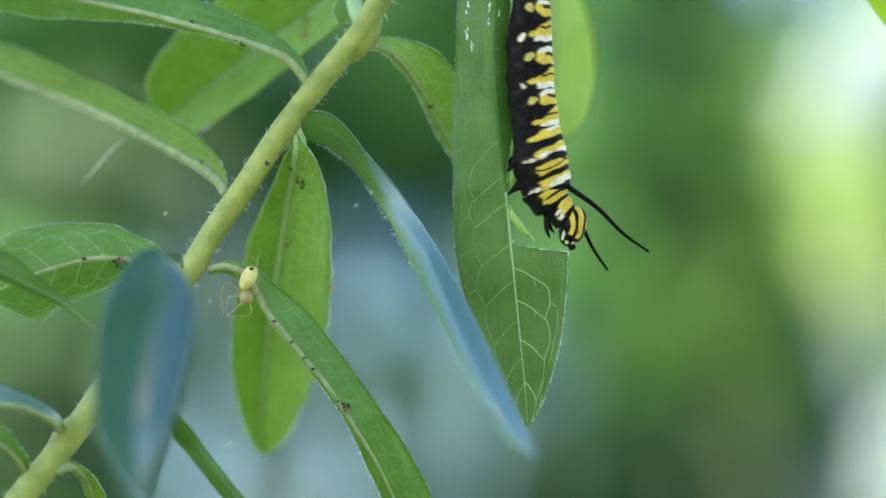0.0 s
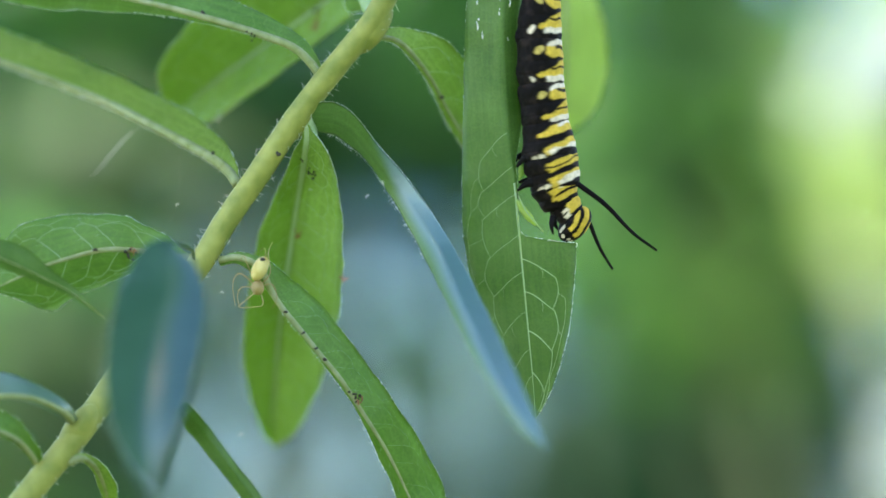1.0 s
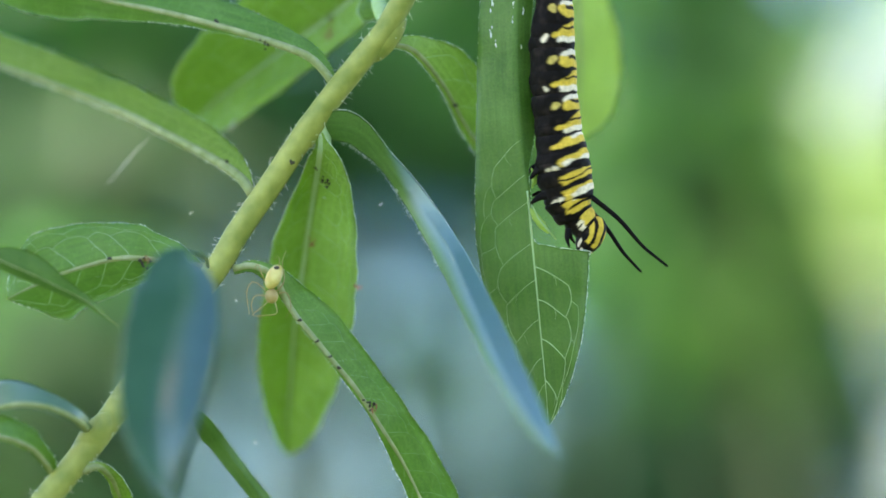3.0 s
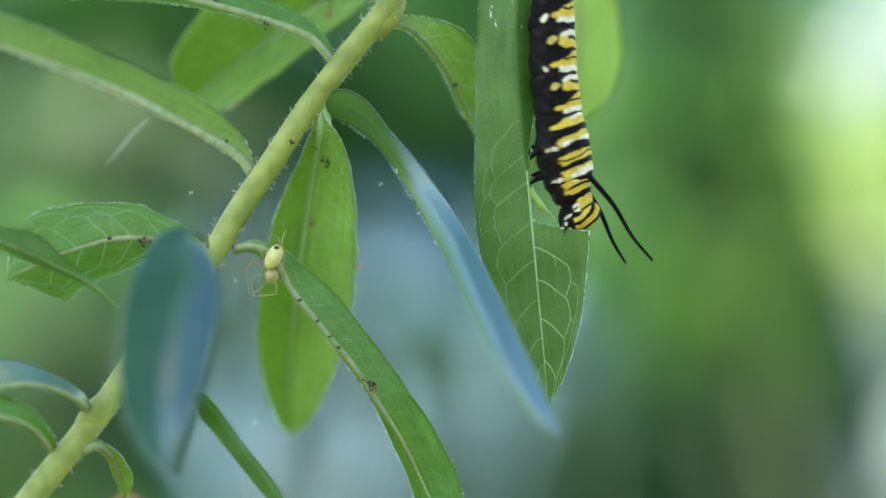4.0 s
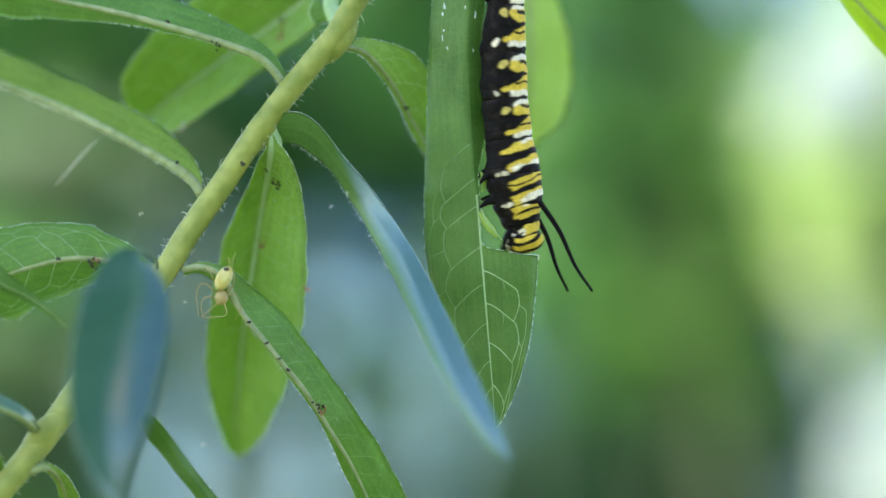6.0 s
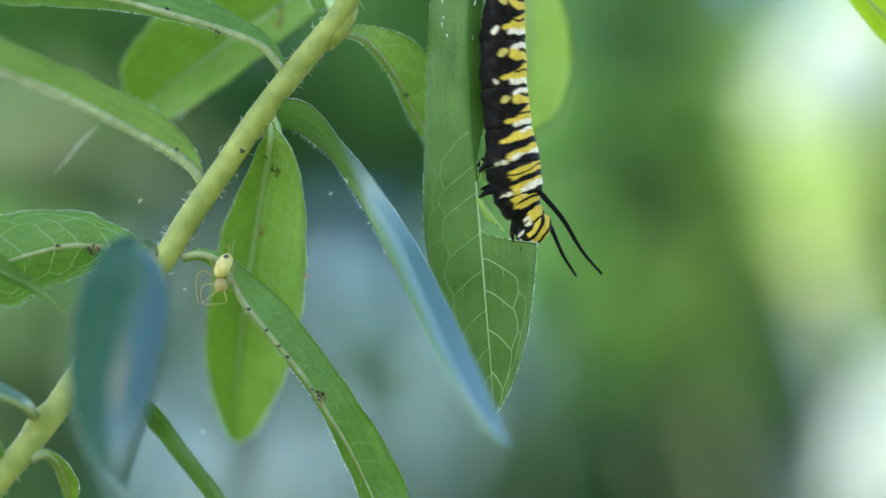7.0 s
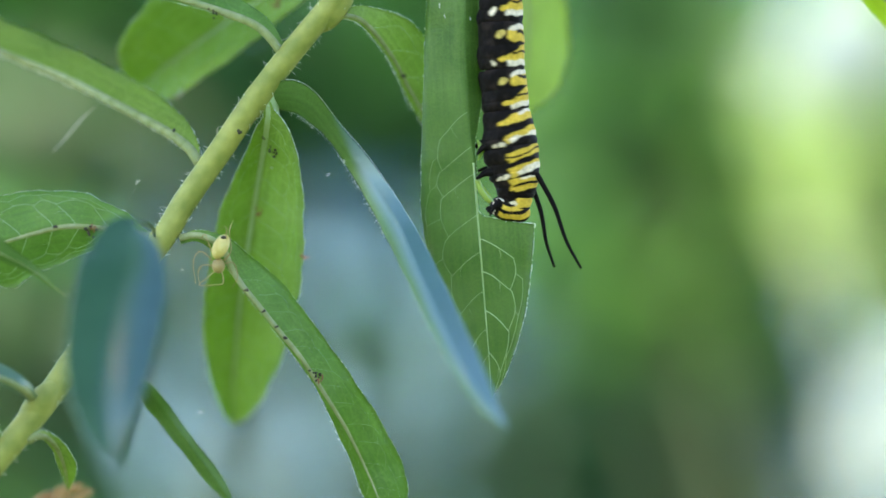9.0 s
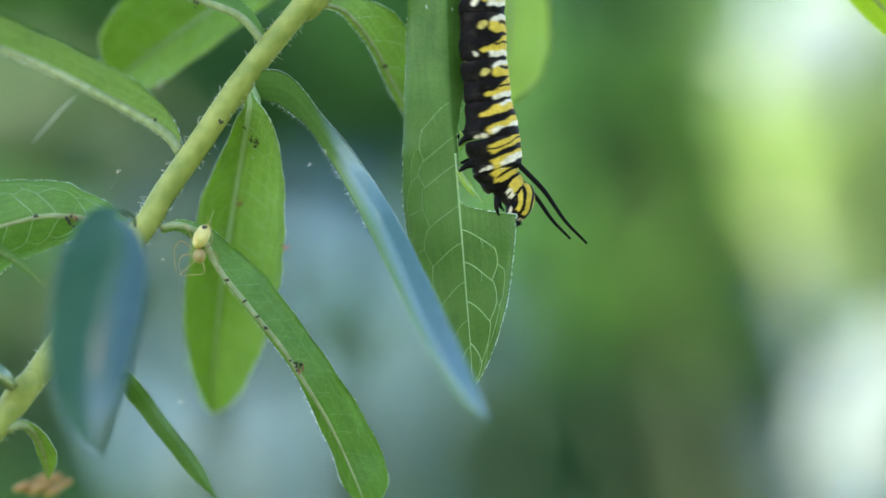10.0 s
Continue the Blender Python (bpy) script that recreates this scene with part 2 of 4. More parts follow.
def world_points(p):
    """(n, 3) of u, v, w in millimetres to world metres."""
    p = np.asarray(p, float) * 0.001
    return np.array(EYE + AWAY * FOCUS) + p[..., :1] * np.array(RIGHT) + p[..., 1:2] * np.array(UP) + p[..., 2:3] * np.array(AWAY)


def tube(points, radii, sides=8):
    """A tube along points (any unit), closed at both ends."""
    p = np.asarray(points, float)
    n = len(p)
    r = np.interp(np.linspace(0, 1, n), np.linspace(0, 1, len(np.atleast_1d(radii))), np.atleast_1d(radii))
    t = np.gradient(p, axis=0)
    t /= np.linalg.norm(t, axis=1)[:, None] + 1e-12
    ref = np.array((0.31, 0.17, 0.93))
    a = np.cross(t, ref)
    a /= np.linalg.norm(a, axis=1)[:, None] + 1e-12
    b = np.cross(t, a)
    ang = np.linspace(0, 2 * np.pi, sides, endpoint=False)
    v = p[:, None] + r[:, None, None] * (np.cos(ang)[None, :, None] * a[:, None] + np.sin(ang)[None, :, None] * b[:, None])
    f = [(i * sides + j, i * sides + (j + 1) % sides, (i + 1) * sides + (j + 1) % sides, (i + 1) * sides + j)
         for i in range(n - 1) for j in range(sides)]
    f += [tuple(range(sides))[::-1], tuple((n - 1) * sides + j for j in range(sides))]
    return v.reshape(-1, 3), f


def ellipsoid(centre, axes, rings=10, sides=14):
    """An ellipsoid from its centre and three half-axis vectors."""
    c, (a, b, d) = np.asarray(centre, float), [np.asarray(x, float) for x in axes]
    v = [c + a]
    for i in range(1, rings):
        th = np.pi * i / rings
        for j in range(sides):
            ph = 2 * np.pi * j / sides
            v.append(c + np.cos(th) * a + np.sin(th) * (np.cos(ph) * b + np.sin(ph) * d))
    v.append(c - a)
    f = [(0, 1 + j, 1 + (j + 1) % sides) for j in range(sides)]
    for i in range(rings - 2):
        o = 1 + i * sides
        f += [(o + j, o + sides + j, o + sides + (j + 1) % sides, o + (j + 1) % sides) for j in range(sides)]
    o = 1 + (rings - 2) * sides
    f += [(o + j, len(v) - 1, o + (j + 1) % sides) for j in range(sides)]
    return np.array(v), f


Leaf = namedtuple("Leaf", "ob surf grid")


def leaf(parent, mid, left, right, material, fold=(0, 0), curl=(0, 0), ripple=0.25, rib=0.75, veins=0.0, gap=4.0, vein_sides=(1, 1), vein_from=0.04, vein_from_right=None, fringe=0.12,
         label="", seed=1, rib_material=None, rib_from=0.0, thick=0.11, n=56, wobble=0.6, bloom=None):
    """A leaf from its midrib, the half widths on both sides, and how far each side folds away (degrees) and curls."""
    rnd = np.random.RandomState(seed)
    m = spline(mid, n)
    wl, wr = smooth_values(left, n), smooth_values(right, n)
    t = np.gradient(m, axis=0)
    flat = t[:, :2] / (np.linalg.norm(t[:, :2], axis=1)[:, None] + 1e-9)
    side = np.stack([-flat[:, 1], flat[:, 0]], 1)
    k = 7
    xs = np.linspace(-1, 1, 2 * k + 1)
    length = np.concatenate([[0], np.cumsum(np.linalg.norm(np.diff(m, axis=0), axis=1))])
    ph = rnd.rand(4) * 6.28
    slope = [np.tan(np.radians(smooth_values(a, n) if isinstance(a, list) else np.full(n, float(a)))) for a in fold]
    grid = np.zeros((n, len(xs), 3))
    uvs = np.zeros((n, len(xs), 2))
    for j, x in enumerate(xs):
        w, sgn, a, c, p = (wl, 1, slope[0], curl[0], ph[0]) if x > 0 else (wr, -1, slope[1], curl[1], ph[1])
        d = w * abs(x)
        wob = 1 + wobble * abs(x) * (0.025 * np.sin(length * 0.9 + p) + 0.015 * np.sin(length * 2.3 + p * 2))
        grid[:, j, :2] = m[:, :2] + side * (sgn * d * wob)[:, None]
        grid[:, j, 2] = (m[:, 2] + d * a + c * d * abs(x)
                         + ripple * np.minimum(w, 3) / 3 * x * x * (np.sin(length * 0.55 + p) + 0.5 * np.sin(length * 1.3 + 2 * p)))
        uvs[:, j, 0], uvs[:, j, 1] = sgn * d * 1.0, length
    nrm = np.cross(np.gradient(grid, axis=0), np.gradient(grid, axis=1))
    nrm /= np.linalg.norm(nrm, axis=2)[..., None] + 1e-9
    nrm[np.abs(nrm).sum(2) < 0.5] = (0, 0, -1)
    nrm *= np.where(nrm[..., 2:3] > 0, -1.0, 1.0)
    cols = len(xs)
    top, bot = grid + nrm * thick, grid - nrm * thick
    v = np.concatenate([top.reshape(-1, 3), bot.reshape(-1, 3)])
    q = n * cols
    f = []
    for i in range(n - 1):
        for j in range(cols - 1):
            a = i * cols + j
            f.append((a, a + 1, a + cols + 1, a + cols))
            f.append((q + a, q + a + cols, q + a + cols + 1, q + a + 1))
        for j in (0, cols - 1):
            a = i * cols + j
            f.append((a, a + cols, q + a + cols, q + a))
    for i in (0, n - 1):
        for j in range(cols - 1):
            a = i * cols + j
            f.append((a, a + 1, q + a + 1, q + a))
    ob = part("leaf", (world_points(v), f), material, parent, label, origin=place(*mid[0]))
    if bloom:      # strength of the painted sky reflection: rows of station and side where it begins
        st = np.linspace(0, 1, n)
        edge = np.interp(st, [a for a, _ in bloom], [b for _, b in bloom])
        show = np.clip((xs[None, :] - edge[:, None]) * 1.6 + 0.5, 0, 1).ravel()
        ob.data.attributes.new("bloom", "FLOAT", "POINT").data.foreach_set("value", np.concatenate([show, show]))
    layer = ob.data.uv_layers.new(name="UVMap")
    flat_uv = np.concatenate([uvs.reshape(-1, 2)] * 2)
    idx = np.zeros(len(ob.data.loops), dtype=np.int32)
    ob.data.loops.foreach_get("vertex_index", idx)
    layer.data.foreach_set("uv", (flat_uv[idx] + seed * 37.0).ravel())

    def surf(s, x, lift=0.0):
        """Point on the viewer's side at station s (0 to 1) and side x (-1 right to 1 left)."""
        fi, fj = s * (n - 1), (x + 1) * k
        i, j = min(int(fi), n - 2), min(int(fj), cols - 2)
        a, b = fi - i, fj - j
        g = [(1 - a) * (1 - b), (1 - a) * b, a * (1 - b), a * b]
        ij = [(i, j), (i, j + 1), (i + 1, j), (i + 1, j + 1)]
        return sum(wt * (grid[y] + nrm[y] * (thick + lift)) for wt, y in zip(g, ij))

    if rib:
        taper = np.interp(np.linspace(0, 1, n), np.linspace(0, 1, 4), [rib * 1.0, rib * 0.8, rib * 0.55, rib * 0.12])
        line = m + nrm[:, k] * (thick - taper * 0.7)[:, None]
        part("midrib", tube_world(line[int(rib_from * n):], [rib, rib * 0.8, rib * 0.55, rib * 0.12]), rib_material or M_RIB, ob)
    if fringe:
        for j, w in ((cols - 1, wl), (0, wr)):
            edge = grid[:, j]
            keep = np.where(w > 0.25)[0]
            if len(keep) > 4:
                line = spline(edge[keep[0]:keep[-1] + 1], int(length[-1] / 0.16))
                line[:, :2] += rnd.normal(size=(len(line), 2)) * fringe * 0.35
                part("margin", tube_world(line, fringe * (0.22 + 0.75 * rnd.rand(len(line)) ** 2), 4), M_FRINGE, ob)
    if veins:
        total = length[-1]
        for sg, w, thin in ((1, wl, vein_sides[0]), (-1, wr, vein_sides[1])):
            starts = [(vein_from if sg > 0 else vein_from_right or vein_from) + 0.03 * rnd.rand()]
            while starts[-1] < 0.93:
                starts.append(starts[-1] + gap * (0.75 + 0.45 * rnd.rand()) / total)
            lines = [(s, gap * (0.55 + 0.15 * rnd.rand()) / total, 0.58 + 0.10 * rnd.rand(), 0.06 * rnd.randn() / total)
                     for s in starts if np.interp(s, np.linspace(0, 1, n), w) > 0.9]
            r, st = veins * thin, np.linspace(0, 1, 8)

            def at(s, x):
                return surf(min(max(s, 0.0), 0.988), sg * min(x, 0.96), 0.015)

            def on_vein(line, q_):
                s, ds, reach, bend = line
                return np.array((s + ds * q_ ** 1.2 + bend * math.sin(q_ * 6), reach * q_))

            def run(a, b, hump, r0, r1):
                return tube(np.array([at(*(a + (b - a) * q_ + np.array((0, hump * math.sin(math.pi * q_))))) for q_ in st]), [r0, r1], 4)

            outer = None
            for a, b in zip(lines, lines[1:]):
                pieces = [tube(np.array([at(*on_vein(a, q_)) for q_ in st]), [r, r * 0.7], 5)]
                tip, meet, hump = on_vein(a, 1.0), on_vein(b, 0.90 + 0.08 * rnd.rand()), 0.05 + 0.06 * rnd.rand()
                pieces.append(run(tip, meet, hump, r * 0.65, r * 0.6))
                top = (tip + meet) / 2 + np.array((0, hump))
                rim = top + np.array((0.25 * a[1], 0.86 - top[1] + 0.05 * rnd.randn()))
                pieces.append(run(top, rim, 0.0, r * 0.5, r * 0.4))
                if outer is not None:
                    pieces.append(run(outer, rim, 0.04, r * 0.4, r * 0.4))
                outer = rim
                if rnd.rand() < 0.6:
                    c0 = on_vein(a, 0.5 + 0.2 * rnd.rand())
                    pieces.append(run(c0, c0 + np.array((0.5 * a[1], 0.08 * rnd.randn())), 0.02, r * 0.4, r * 0.2))
                v, f = merged(*pieces)
                part("vein", (world_points(v), f), M_VEIN, ob)
    return Leaf(ob, surf, grid - np.array((0, 0, thick)))


def tube_world(points, radii, sides=7):
    """A tube given in millimetres of the view, as world metres."""
    v, f = tube(points, radii, sides)
    return world_points(v), f


# ---- ground ----
def ground_sheet():
    bm = bmesh.new()
    bmesh.ops.create_circle(bm, cap_ends=True, radius=400, segments=64)
    nd = Nodes("ground_grass")
    co = nd.add("TexCoord").outputs["Object"]
    n1 = nd.add("TexNoise", {0: co}, ins={"Scale": 60.0, "Detail": 6.0})
    n2 = nd.add("TexNoise", {0: co}, ins={"Scale": 1.5, "Detail": 3.0})
    r = nd.add("ValToRGB", {0: n1.outputs[0]}, ramp=[(0.3, (0.03, 0.06, 0.015)), (0.7, (0.09, 0.14, 0.04))])
    r2 = nd.add("ValToRGB", {0: n2.outputs[0]}, ramp=[(0.35, (0.055, 0.075, 0.03)), (0.55, (0.06, 0.11, 0.03))])
    nd.link(mix(nd, 0.5, r.outputs[0], r2.outputs[0]), nd.bsdf.inputs["Base Color"])
    nd.bsdf.inputs["Roughness"].default_value = 0.9
    b = nd.add("Bump", {"Height": n1.outputs[0]}, ins={"Strength": 0.6, "Distance": 0.02})
    nd.link(b.outputs[0], nd.bsdf.inputs["Normal"])
    ob = part("ground", bm, nd.mat, None)
    tagged(ob, "short green grass, out of focus", "ground", kind="structure")


ground_sheet()


# ---- shrubs behind ----
def foliage(rnd, centre, r, count, size, squash=1.0, face=0.0):
    """Folded leaf blades strewn through a clump; centre and r in metres; face: how far they turn to the sky."""
    c = np.array(centre)
    d = rnd.normal(size=(count, 3))
    d /= np.linalg.norm(d, axis=1)[:, None]
    pos = c + d * (r * rnd.rand(count, 1) ** 0.45) * np.array((1, squash, 1))
    up = rnd.normal(size=(count, 3)) + np.array((0, 0.3, 1.0)) * face * 2.0
    up /= np.linalg.norm(up, axis=1)[:, None]
    ax = np.cross(up, rnd.normal(size=(count, 3)))
    ax /= np.linalg.norm(ax, axis=1)[:, None]
    sd = np.cross(up, ax)
    ln = size * (0.7 + 0.6 * rnd.rand(count, 1))
    wd = ln * 0.27
    v = np.stack([pos - ax * ln / 2, pos + sd * wd + up * wd * 0.4 - ax * ln * 0.08, pos + sd * wd * 0.7 + up * wd * 0.3 + ax * ln * 0.2,
                  pos + ax * ln / 2, pos - sd * wd * 0.7 + up * wd * 0.3 + ax * ln * 0.2, pos - sd * wd + up * wd * 0.4 - ax * ln * 0.08], 1)
    f = []
    for i in range(count):
        o = 6 * i
        f += [(o, o + 1, o + 2, o + 3), (o, o + 3, o + 4, o + 5)]
    return v.reshape(-1, 3), f


def shrub(seed, foot, clumps, material, label, category="shrub", size=0.05, density=1.0, name="shrub", face=0.5):
    """A shrub: stems from its foot to every clump of leaves. clumps: (u, v, w, r) of the view, mm, and leaves per clump."""
    rnd = np.random.RandomState(seed)
    foot = np.array(foot, float)
    ob = thing(name, foot, label, category, "shrubs behind the plant")
    stems, leaves = [], []
    for u, v, w, r, count in clumps:
        c = np.array(place(u, v, w))
        mid = foot * 0.45 + c * 0.55 + rnd.normal(size=3) * 0.06
        mid[2] = foot[2] + (c[2] - foot[2]) * 0.5
        stems.append(tube(spline([foot, mid, c], 12), [0.007, 0.005, 0.002], 6))
        leaves.append(foliage(rnd, c, r * 0.001, int(count * density), size, 0.6, face))
    for q in stems:
        part("stem", q, M_TWIG, ob)
    part("crown", merged(*leaves), material, ob)
    return ob


def hedge():
    """A tall leafy hedge far behind, with gaps that let the sky through. gaps: place, width and how open."""
    rnd = np.random.RandomState(10)
    gaps = [(-110, -26, 3600, 102, 0.60), (-207, -354, 3600, 120, 0.57), (-28, -160, 3600, 90, 0.38), (25, -320, 3600, 100, 0.46), (-615, 90, 3600, 150, 0.40), (485, 415, 3600, 52, 0.8), (690, 262, 3600, 95, 0.8), (705, 338, 3600, 115, 0.95),
            (519, -309, 3600, 70, 0.12), (191, -371, 3600, 70, 0.25), (-402, -318, 3600, 98, 0.40)]
    ob = thing("hedge", (0.3, 3.9, 0.0), "tall dark green hedge with small gaps of sky", "hedge")
    n = 24000
    pos = np.stack([rnd.uniform(-2.0, 2.4, n), rnd.uniform(3.65, 4.15, n), 0.05 + 2.85 * rnd.rand(n)], 1)
    pos = pos[pos[:, 2] < 2.75 + 0.12 * np.sin(pos[:, 0] * 5) + 0.08 * np.sin(pos[:, 0] * 13)]
    off = pos - np.array(EYE)
    far = off @ np.array(AWAY)
    u, v = off @ np.array(RIGHT) / far, off @ np.array(UP) / far
    keep = np.ones(len(pos))
    for gu, gv, gw, r, open_ in gaps:
        full = gw + FOCUS * 1000
        keep *= 1 - open_ * np.exp(-(((u - gu / full) ** 2 + (v - gv / full) ** 2) / (r / full) ** 2) ** 2)
    pos = pos[rnd.rand(len(pos)) < keep]
    v, f = foliage(rnd, (0, 0, 0), 1e-4, len(pos), 0.085, face=0.2)
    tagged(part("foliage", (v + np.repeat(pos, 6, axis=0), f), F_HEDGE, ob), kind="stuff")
    for x in np.linspace(-1.85, 2.15, 6):
        part("trunk", tube(spline([(x, 3.9, 0), (x + rnd.normal() * 0.05, 3.9, 1.2), (x + rnd.normal() * 0.1, 3.9, 2.4)], 12), [0.03, 0.024, 0.012], 8), M_BARK, ob)


def shed():
    """A painted board shed added behind the hedge to give its gaps their blue: walls of upright boards, and a low roof.
    """
    ob = thing("shed", (-0.05, 5.9, 0.0), "blue wooden shed added to colour the gaps in the hedge", "shed")
    x0, x1, y0, y1, top = -0.85, 0.80, 5.2, 6.6, 2.85

    def box(a, b):
        bm = bmesh.new()
        bmesh.ops.create_cube(bm, size=1.0)
        for v in bm.verts:
            v.co = Vector([a[k] if v.co[k] < 0 else b[k] for k in range(3)])
        bmesh.ops.bevel(bm, geom=bm.edges[:], offset=0.006, segments=1, affect="EDGES")
        return bm

    part("wall", box((x0 + 0.03, y0 + 0.03, 0), (x1 - 0.03, y1, top)), M_PAINT, ob)
    step = (x1 - x0) / 11
    for i in range(11):
        part("board", box((x0 + i * step + 0.003, y0, 0), (x0 + (i + 1) * step - 0.003, y0 + 0.028, top - 0.02)), M_PAINT, ob)
    part("roof", box((x0 - 0.15, y0 - 0.15, top + 0.002), (x1 + 0.15, y1 + 0.15, top + 0.09)), M_FELT, ob)


hedge()
shed()
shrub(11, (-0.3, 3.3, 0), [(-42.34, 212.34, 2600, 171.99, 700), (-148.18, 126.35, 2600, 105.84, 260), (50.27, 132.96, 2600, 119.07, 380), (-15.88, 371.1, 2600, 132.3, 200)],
      F_DARK, "dense shrub, deep shade put into its dark green leaf colour")
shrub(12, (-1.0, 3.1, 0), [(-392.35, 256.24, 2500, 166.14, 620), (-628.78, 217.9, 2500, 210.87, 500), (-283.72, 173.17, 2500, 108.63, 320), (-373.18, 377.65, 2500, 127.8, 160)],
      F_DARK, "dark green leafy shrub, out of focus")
shrub(13, (-0.9, 2.5, 0), [(-364.9, 55.94, 1900, 90.72, 150), (-279.22, 50.9, 1900, 75.6, 90), (-455.62, -4.54, 1900, 126, 200), (-262, -116, 1480, 50, 130), (-310, -80, 1480, 55, 90)],
      F_GREY, "grey-green shrub with thin leaves")
shrub(14, (-0.8, 2.1, 0), [(-324.17, -80.15, 1650, 89.55, 420), (-440.59, -183.13, 1650, 134.32, 400), (-324.17, -250.29, 1650, 111.94, 300)],
      F_BESIDE, "mid-green leafy shrub, out of focus")
shrub(16, (0.6, 2.4, 0), [(200.93, 143.29, 2100, 120.78, 260), (162.5, 11.53, 2100, 120.78, 170), (264, 190, 2100, 105, 270), (256, 61, 2100, 90, 200), (340.61, 126.3, 2200, 90, 150), (184.46, 275.05, 2100, 98.82, 140)],
      F_BESIDE, "mid-green leafy shrub beside the milkweed")
shrub(15, (0.7, 2.3, 0), [(265, -85, 2050, 95, 300), (190, -70, 2050, 70, 70), (330, 30, 2050, 70, 120), (315, 130, 2050, 75, 120)],
      F_FRESH, "fresh green shrub with small leaves, out of focus")
shrub(20, (0.1, 2.8, 0), [(-54, -127, 2500, 75, 40)],
      F_BESIDE, "thin mid-green shrub in front of the added shed")
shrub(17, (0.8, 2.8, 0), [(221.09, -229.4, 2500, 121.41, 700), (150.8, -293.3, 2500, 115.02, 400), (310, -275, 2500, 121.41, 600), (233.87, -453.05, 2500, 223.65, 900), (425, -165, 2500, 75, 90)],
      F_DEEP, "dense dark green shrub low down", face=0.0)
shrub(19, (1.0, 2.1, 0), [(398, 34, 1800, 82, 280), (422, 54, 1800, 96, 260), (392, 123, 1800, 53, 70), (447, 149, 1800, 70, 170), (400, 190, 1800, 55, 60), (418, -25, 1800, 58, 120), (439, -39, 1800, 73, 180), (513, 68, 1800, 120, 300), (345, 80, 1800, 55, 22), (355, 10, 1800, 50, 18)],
      F_LIT, "yellow-green shrub, sunlight put into its leaf colour, out of focus", size=0.06, face=0.7)
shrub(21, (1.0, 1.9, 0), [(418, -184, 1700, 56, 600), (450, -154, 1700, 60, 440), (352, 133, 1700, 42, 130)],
      F_PALE, "pale shrub, strong sunlight put into its leaf colour", size=0.06, face=0.7)


def unseen_shade_tree():
    """An unseen tree, added to keep the milkweed in shade: trunk, limbs and a leafy crown overhead."""
    rnd = np.random.RandomState(77)
    foot = np.array((-2.2, -1.0, 0.0))
    ob = thing("tree", foot, "unseen broad-leaved tree added to shade the milkweed", "tree")
    fork = np.array((-2.1, -0.9, 2.0))
    part("trunk", tube(spline([foot, (-2.16, -0.95, 1.0), fork], 16), [0.09, 0.07, 0.055], 12), M_BARK, ob)
    leaves = []
    for _ in range(25):
        c = np.array((-1.80, -0.56, 2.95)) + rnd.uniform(-1, 1, 3) * np.array((0.75, 0.75, 0.75))
        part("limb", tube(spline([fork, (fork + c) / 2 + rnd.normal(size=3) * 0.08 + (0, 0, 0.2), c], 10), [0.022, 0.012, 0.004], 6), M_BARK, ob)
        leaves.append(foliage(rnd, c, 0.30, 170, 0.10, 0.9, 0.4))
    tagged(part("crown", merged(*leaves), F_MID, ob), kind="stuff")


unseen_shade_tree()

# ---- the milkweed ----
plant = thing("milkweed_plant", (-0.10, 0.345, 0.0), "hairy yellow-green milkweed stem with long narrow leaves", "plant")


def stem_part():
    pts = [(2.01, 59.68, 4), (-2.62, 43.94, 2), (-7.96, 34.88, 0), (-11.25, 29.15, 0), (-14.99, 24.71, 0), (-20.12, 18.21, 0), (-22.18, 15.38, 0), (-27.54, 7.34, 0), (-30.6, 3.14, 0), (-34.17, -2.97, -1), (-41.25, -12.44, -3), (-47.5, -22.4, -7), (-52.36, -28.93, -9.5), (-57.21, -35.03, -11.5), (-66.63, -49.5, -16), (-81.72, -85.01, -14)]
    low = np.array(place(*pts[-1]))
    line = spline(np.concatenate([world_points(pts), [low + np.array((-0.012, -0.004, -0.20)), np.array((-0.10, 0.345, 0.30)), np.array((-0.10, 0.345, 0.0))]]), 260)
    v, f = tube(line, [0.0015, 0.00178, 0.0019, 0.0020, 0.0022, 0.0025, 0.0028, 0.0033, 0.0038, 0.0042], 14)
    ob = part("stem", (v, f), M_STEM, plant)
    # swellings where leaves join
    for c in ((-11.04, 28.58, 0.6), (-21.53, 16.01, 0.5), (-49.76, -25.03, -8.2)):
        part("node", ellipsoid(place(*c), (RIGHT * 0.0024 + UP * 0.0033, (RIGHT - UP * 0.75) * 0.00150, AWAY * 0.0019), 14, 18), M_STEM, ob)
    # short white hairs along it
    rnd = np.random.RandomState(5)
    hairs = []
    near = line[(line[:, 2] > 0.84)]
    tan = np.gradient(near, axis=0)
    tan /= np.linalg.norm(tan, axis=1)[:, None]
    for _ in range(1500):
        i = rnd.randint(2, len(near) - 2)
        d = np.cross(tan[i], rnd.normal(size=3))
        d /= np.linalg.norm(d)
        if d @ np.array(AWAY) < -0.55:
            continue
        rr = 0.0018
        ln = 0.00030 + 0.0006 * rnd.rand() ** 2
        b = near[i] + d * rr * 0.93 + tan[i] * rnd.uniform(-1, 1) * 0.0027
        e = b + d * ln + tan[i] * rnd.normal() * 0.0004 + rnd.normal(size=3) * 0.0001
        hairs.append(tube(np.array([b, (b + e) / 2 + rnd.normal(size=3) * 0.00008, e]), [0.000046, 0.000018], 3))
    v, f = merged(*hairs)
    tagged(part("hairs", (v, f), M_HAIR, ob, "short white hairs"), kind="stuff")
    return ob


stem_part()

